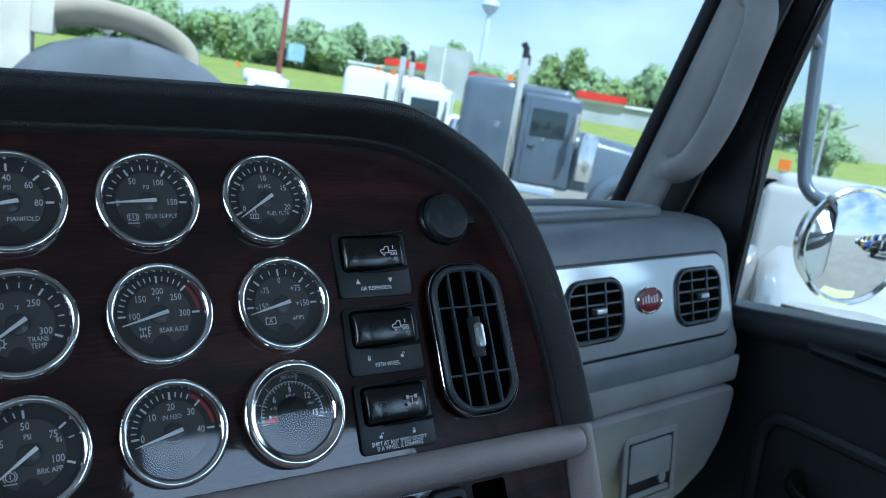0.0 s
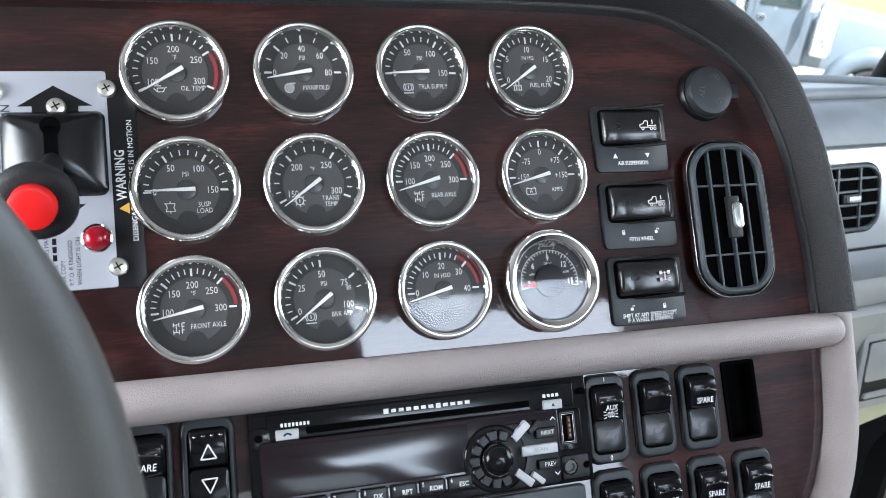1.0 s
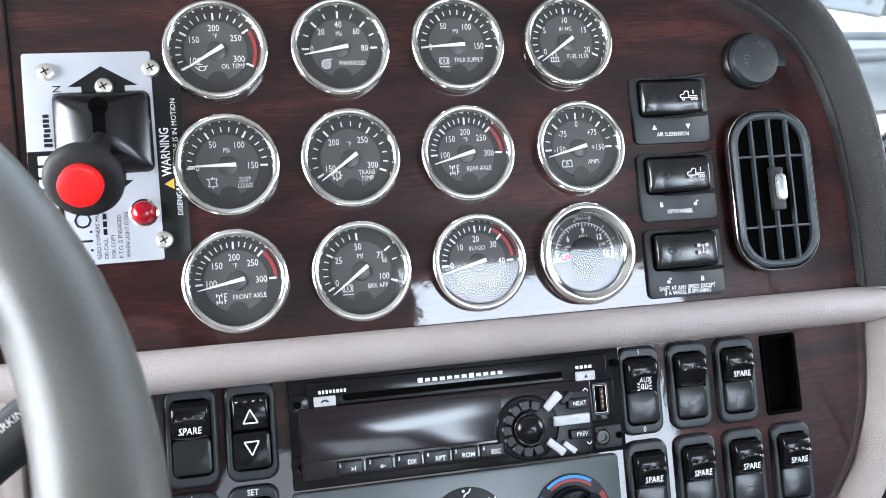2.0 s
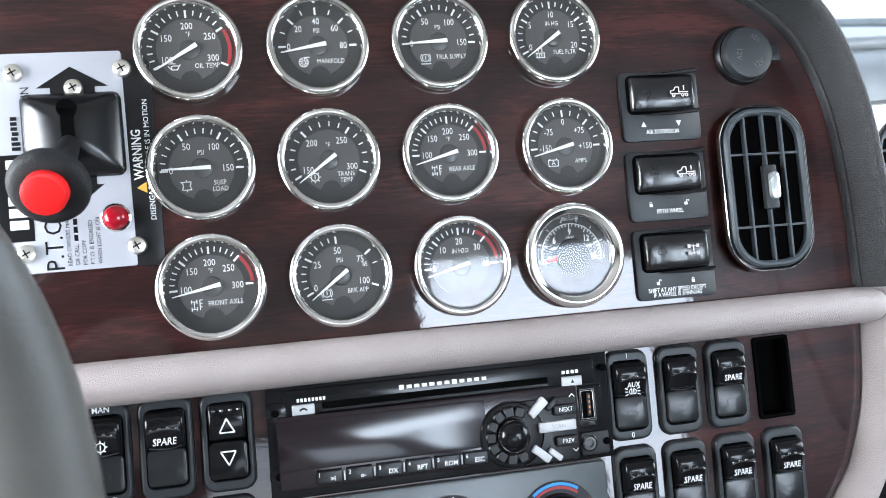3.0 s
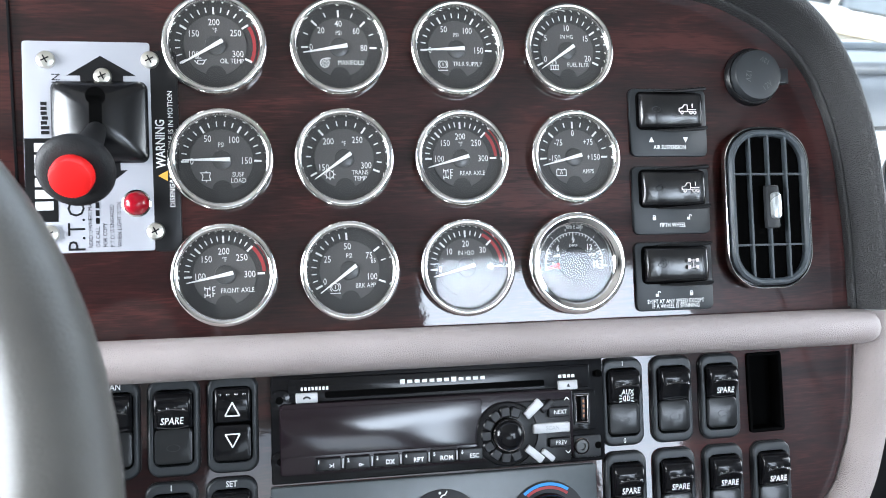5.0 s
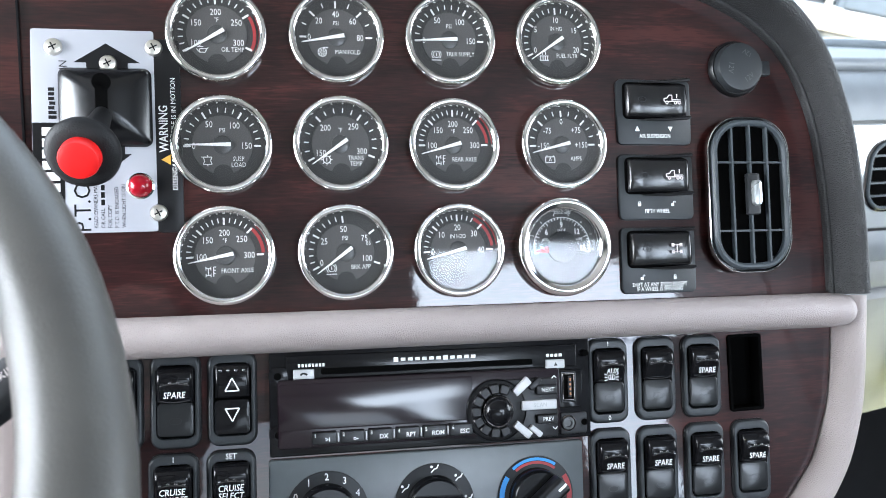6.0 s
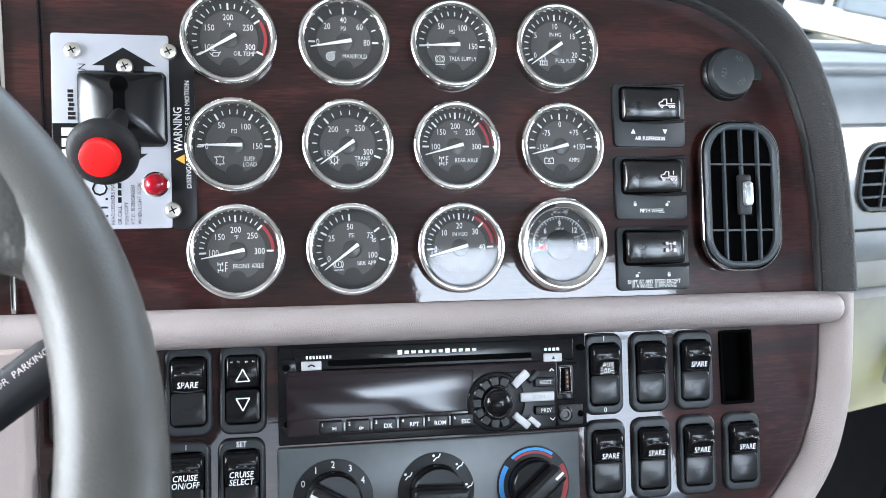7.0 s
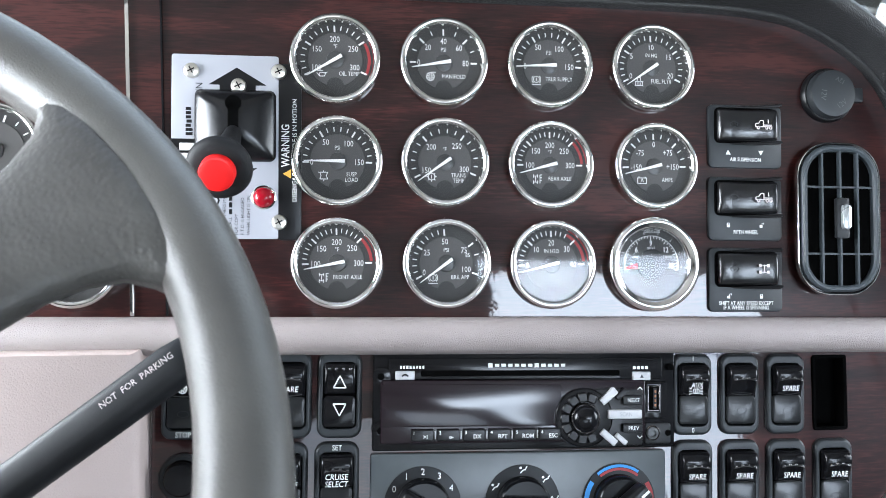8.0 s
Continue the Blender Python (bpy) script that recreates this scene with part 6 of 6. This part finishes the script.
def build_truck(x, y, heading, paint, label, sleeper=True, stacks=True, scale=1.0):
    t = thing("parked_truck", pose(x, y, 0, 0, 0, heading) @ Matrix.Scale(scale, 4), label, "truck", "parked trucks")
    if sleeper:
        part("sleeper", bevelled(box(bmesh.new(), -1.35, -0.06, 0.0, 2.3, 0.95, 3.06), 0.30, 5), paint, t)
    cab = bevelled(box(bmesh.new(), 0.0, 1.30, 0.06, 2.24, 0.85, 2.86), 0.10, 3)
    part("cab", cab, paint, t)
    part("roof_cap", bevelled(box(bmesh.new(), -0.20, 1.05, 0.15, 2.15, 2.60, 3.02), 0.18, 4), paint, t)
    d = part("door", bevelled(box(bmesh.new(), 0.16, 1.16, 0.02, 0.10, 0.92, 2.72), 0.03, 2), paint, t)
    part("door_window", bevelled(box(bmesh.new(), 0.24, 1.02, 0.00, 0.06, 1.95, 2.55), 0.03, 2), TINT, d)
    part("door_handle", box(bmesh.new(), 0.26, 0.40, -0.02, 0.03, 1.72, 1.77), CHROME, d)
    hood = bmesh.new()
    loops = []
    for hx, hw, top in ((1.28, 0.98, 2.22), (2.2, 0.88, 2.12), (3.0, 0.80, 2.02), (3.35, 0.76, 1.92)):
        c = 1.15
        loops.append([(hx, c - hw, 0.9), (hx, c - hw, top - 0.25), (hx, c - hw + 0.18, top - 0.04), (hx, c, top), (hx, c + hw - 0.18, top - 0.04), (hx, c + hw, top - 0.25), (hx, c + hw, 0.9)])
    part("hood", loft(loops), paint, t, smooth=50)
    part("grille", box(bmesh.new(), 3.35, 3.42, 0.5, 1.8, 0.9, 1.85), CHROME, t)
    part("fender", tube(smooth_path([(1.9, 0.25, 0.55), (2.1, 0.22, 1.05), (2.6, 0.22, 1.25), (3.1, 0.22, 1.1), (3.4, 0.25, 0.7)], 4), 0.22, 10), paint, t)
    part("air_cleaner", lathe([(0.20, -1.15), (0.21, -1.2), (0.21, -2.05), (0.16, -2.15), (0.02, -2.17)], 20, True), CHROME, t, "chrome air cleaner canister", pose(1.55, -0.05, 0) @ Matrix.Rotation(radians(-90), 4, "X"))
    for wx in (2.65, -2.6, -3.9):
        w = part("wheel", lathe([(0.50, 0.0), (0.52, -0.06), (0.52, -0.26), (0.48, -0.30), (0.30, -0.28)], 28, True), TYRE, t, "", pose(wx, 0.32, 0.52))
        part("rim", lathe([(0.29, -0.27), (0.25, -0.20), (0.10, -0.22), (0.02, -0.24)], 20), CHROME, w)
    part("frame_rail", box(bmesh.new(), -5.0, 0.0, 0.5, 1.8, 0.75, 1.0), TYRE, t)
    part("fuel_tank", tube([(-0.9, 0.30, 0.68), (1.0, 0.30, 0.68)], 0.32, 20), CHROME, t)
    if stacks:
        for sy in (0.05, 2.25):
            s = part("exhaust_stack", tube([(-0.12, sy, 0.9), (-0.12, sy, 3.55)], 0.085, 14), CHROME, t, "tall chrome exhaust stack")
            part("stack_tip", tube([(-0.12, sy, 3.5), (-0.12, sy, 3.75), (-0.2, sy, 3.86)], 0.072, 12), TYRE, s, "sooty stack tip")
    part("marker_lamp", box(bmesh.new(), -0.42, -0.30, 0.1, 0.25, 3.02, 3.16), AMBER, t)
    m_ = part("mirror", box(bmesh.new(), 1.18, 1.26, -0.42, -0.22, 1.95, 2.55), CHROME, t)
    part("mirror_arm", tube([(1.2, 0.05, 2.45), (1.22, -0.30, 2.5)], 0.02, 8), CHROME, m_)


build_truck(11.60, 14.72, -39, TRUCKGREY, "blue-grey conventional truck with chrome stacks", scale=1.07)
build_truck(10.70, 18.85, -36, TRUCKWHITE, "white conventional day cab truck with a chrome stack", sleeper=False)
build_truck(12.2, 22.6, -30, TRUCKWHITE, "white sleeper truck parked further back", stacks=False, scale=1.06)
build_truck(7.6, 22.4, -25, TRUCKWHITE, "white truck with short stacks behind the others", sleeper=False, stacks=False, scale=0.86)
build_truck(7.0, 4.6, 213.5, TRUCKSILVER, "silver truck parked nose-on beyond the passenger window", sleeper=False, stacks=False, scale=0.76)
# the row behind, seen in the convex mirror
for tx, ty, paint, what in ((10.5, -9.0, TRUCKBLACK, "black"), (10.8, -14.0, TRUCKBLUE, "blue"), (11.0, -19.0, TRUCKYELLOW, "yellow"), (11.3, -24.5, TRUCKBLACK, "black"), (11.6, -31.0, TRUCKWHITE, "white")):
    build_truck(tx, ty, 200, paint, what + " truck parked in the row behind the cab", sleeper=False, stacks=False)


def build_near_hood():
    h = thing("raised_hood", pose(0.30, 5.58, -0.20, 0, 0, -12), "cream tilted hood with fender arch over slate cover", "truck hood")
    arch = smooth_path([(0.35, 0, 2.73), (0.60, 0, 2.79), (0.90, 0, 2.77), (1.10, 0, 2.70), (1.20, 0, 2.62), (1.215, 0, 2.55)], 6)
    part("fender_flare", tube(arch, [0.060] * len(arch), 12, squash=1.9), CREAM, h)
    loops = []
    for k in range(9):
        q = k / 8 * math.pi
        loops.append([(0.86 + 0.80 * math.cos(a) * math.cos(q - math.pi / 2), 0.1 + 0.5 * math.sin(q - math.pi / 2), 2.06 + 0.60 * math.sin(a) ** 0.8) for a in [math.pi * j / 14 for j in range(15)]])
    part("cover", loft(loops, False, False, closed=False), SLATE, h, "slate grey rounded cover", smooth=70)
    part("body", bevelled(box(bmesh.new(), -0.5, 1.7, -0.2, 1.6, 0.2, 2.12), 0.08, 2), SLATE, h)
    part("bracket", bevelled(box(bmesh.new(), 0.26, 0.40, -0.1, 0.1, 2.60, 3.2), 0.03, 2), CREAMPALE, h)
    part("panel", bevelled(box(bmesh.new(), -0.6, 0.28, -0.05, 0.1, 2.2, 3.3), 0.06, 2), CREAMPALE, h)


build_near_hood()


def build_mirror():
    c = (1.371, 0.360, 2.117)
    m = thing("convex_mirror", CAB @ pose(*c, 0, 0, -20), "round convex truck mirror on a bracket outside the door", "mirror")
    R0 = 0.103
    part("rim", lathe([(R0 - 0.006, 0.004), (R0 + 0.002, 0.0), (R0 + 0.003, -0.008), (R0 - 0.002, -0.012), (R0 - 0.008, -0.008)], 48, False, False), CHROME, m, "chrome rim")
    part("glass", lathe([(R0 - 0.005, -0.006), (R0 * 0.75, -0.016), (R0 * 0.5, -0.022), (R0 * 0.25, -0.0255), (0.001, -0.0268)], 48), MIRROR, m, "convex mirror glass", smooth=80)
    part("back_shell", lathe([(R0, 0.0), (R0 * 0.9, 0.03), (R0 * 0.5, 0.05), (0.01, 0.056)], 40), CHROME, m, "", smooth=80)
    part("stub", tube([(0.0, 0.03, 0.0), (0.004, 0.06, 0.0)], 0.012, 10), CHROME, m)
    b = thing("mirror_bracket", CAB @ pose(0.011, 0, 0), "grey tubular mirror bracket outside the door", "bracket")
    part("tube_arm", tube(smooth_path([(1.36, 0.520, 2.85), (1.35, 0.484, 2.42), (1.35, 0.470, 2.24), (1.352, 0.452, 2.195), (1.36, 0.420, 2.178), (1.375, 0.400, 2.16), (1.378, 0.405, 2.12)], 6), 0.0125, 12), TRUCKGREY, b)
    part("door_stay", tube([(1.351, 0.488, 2.45), (1.24, 0.47, 2.50), (1.10, 0.46, 2.52)], 0.011, 10), TRUCKGREY, b)


build_mirror()
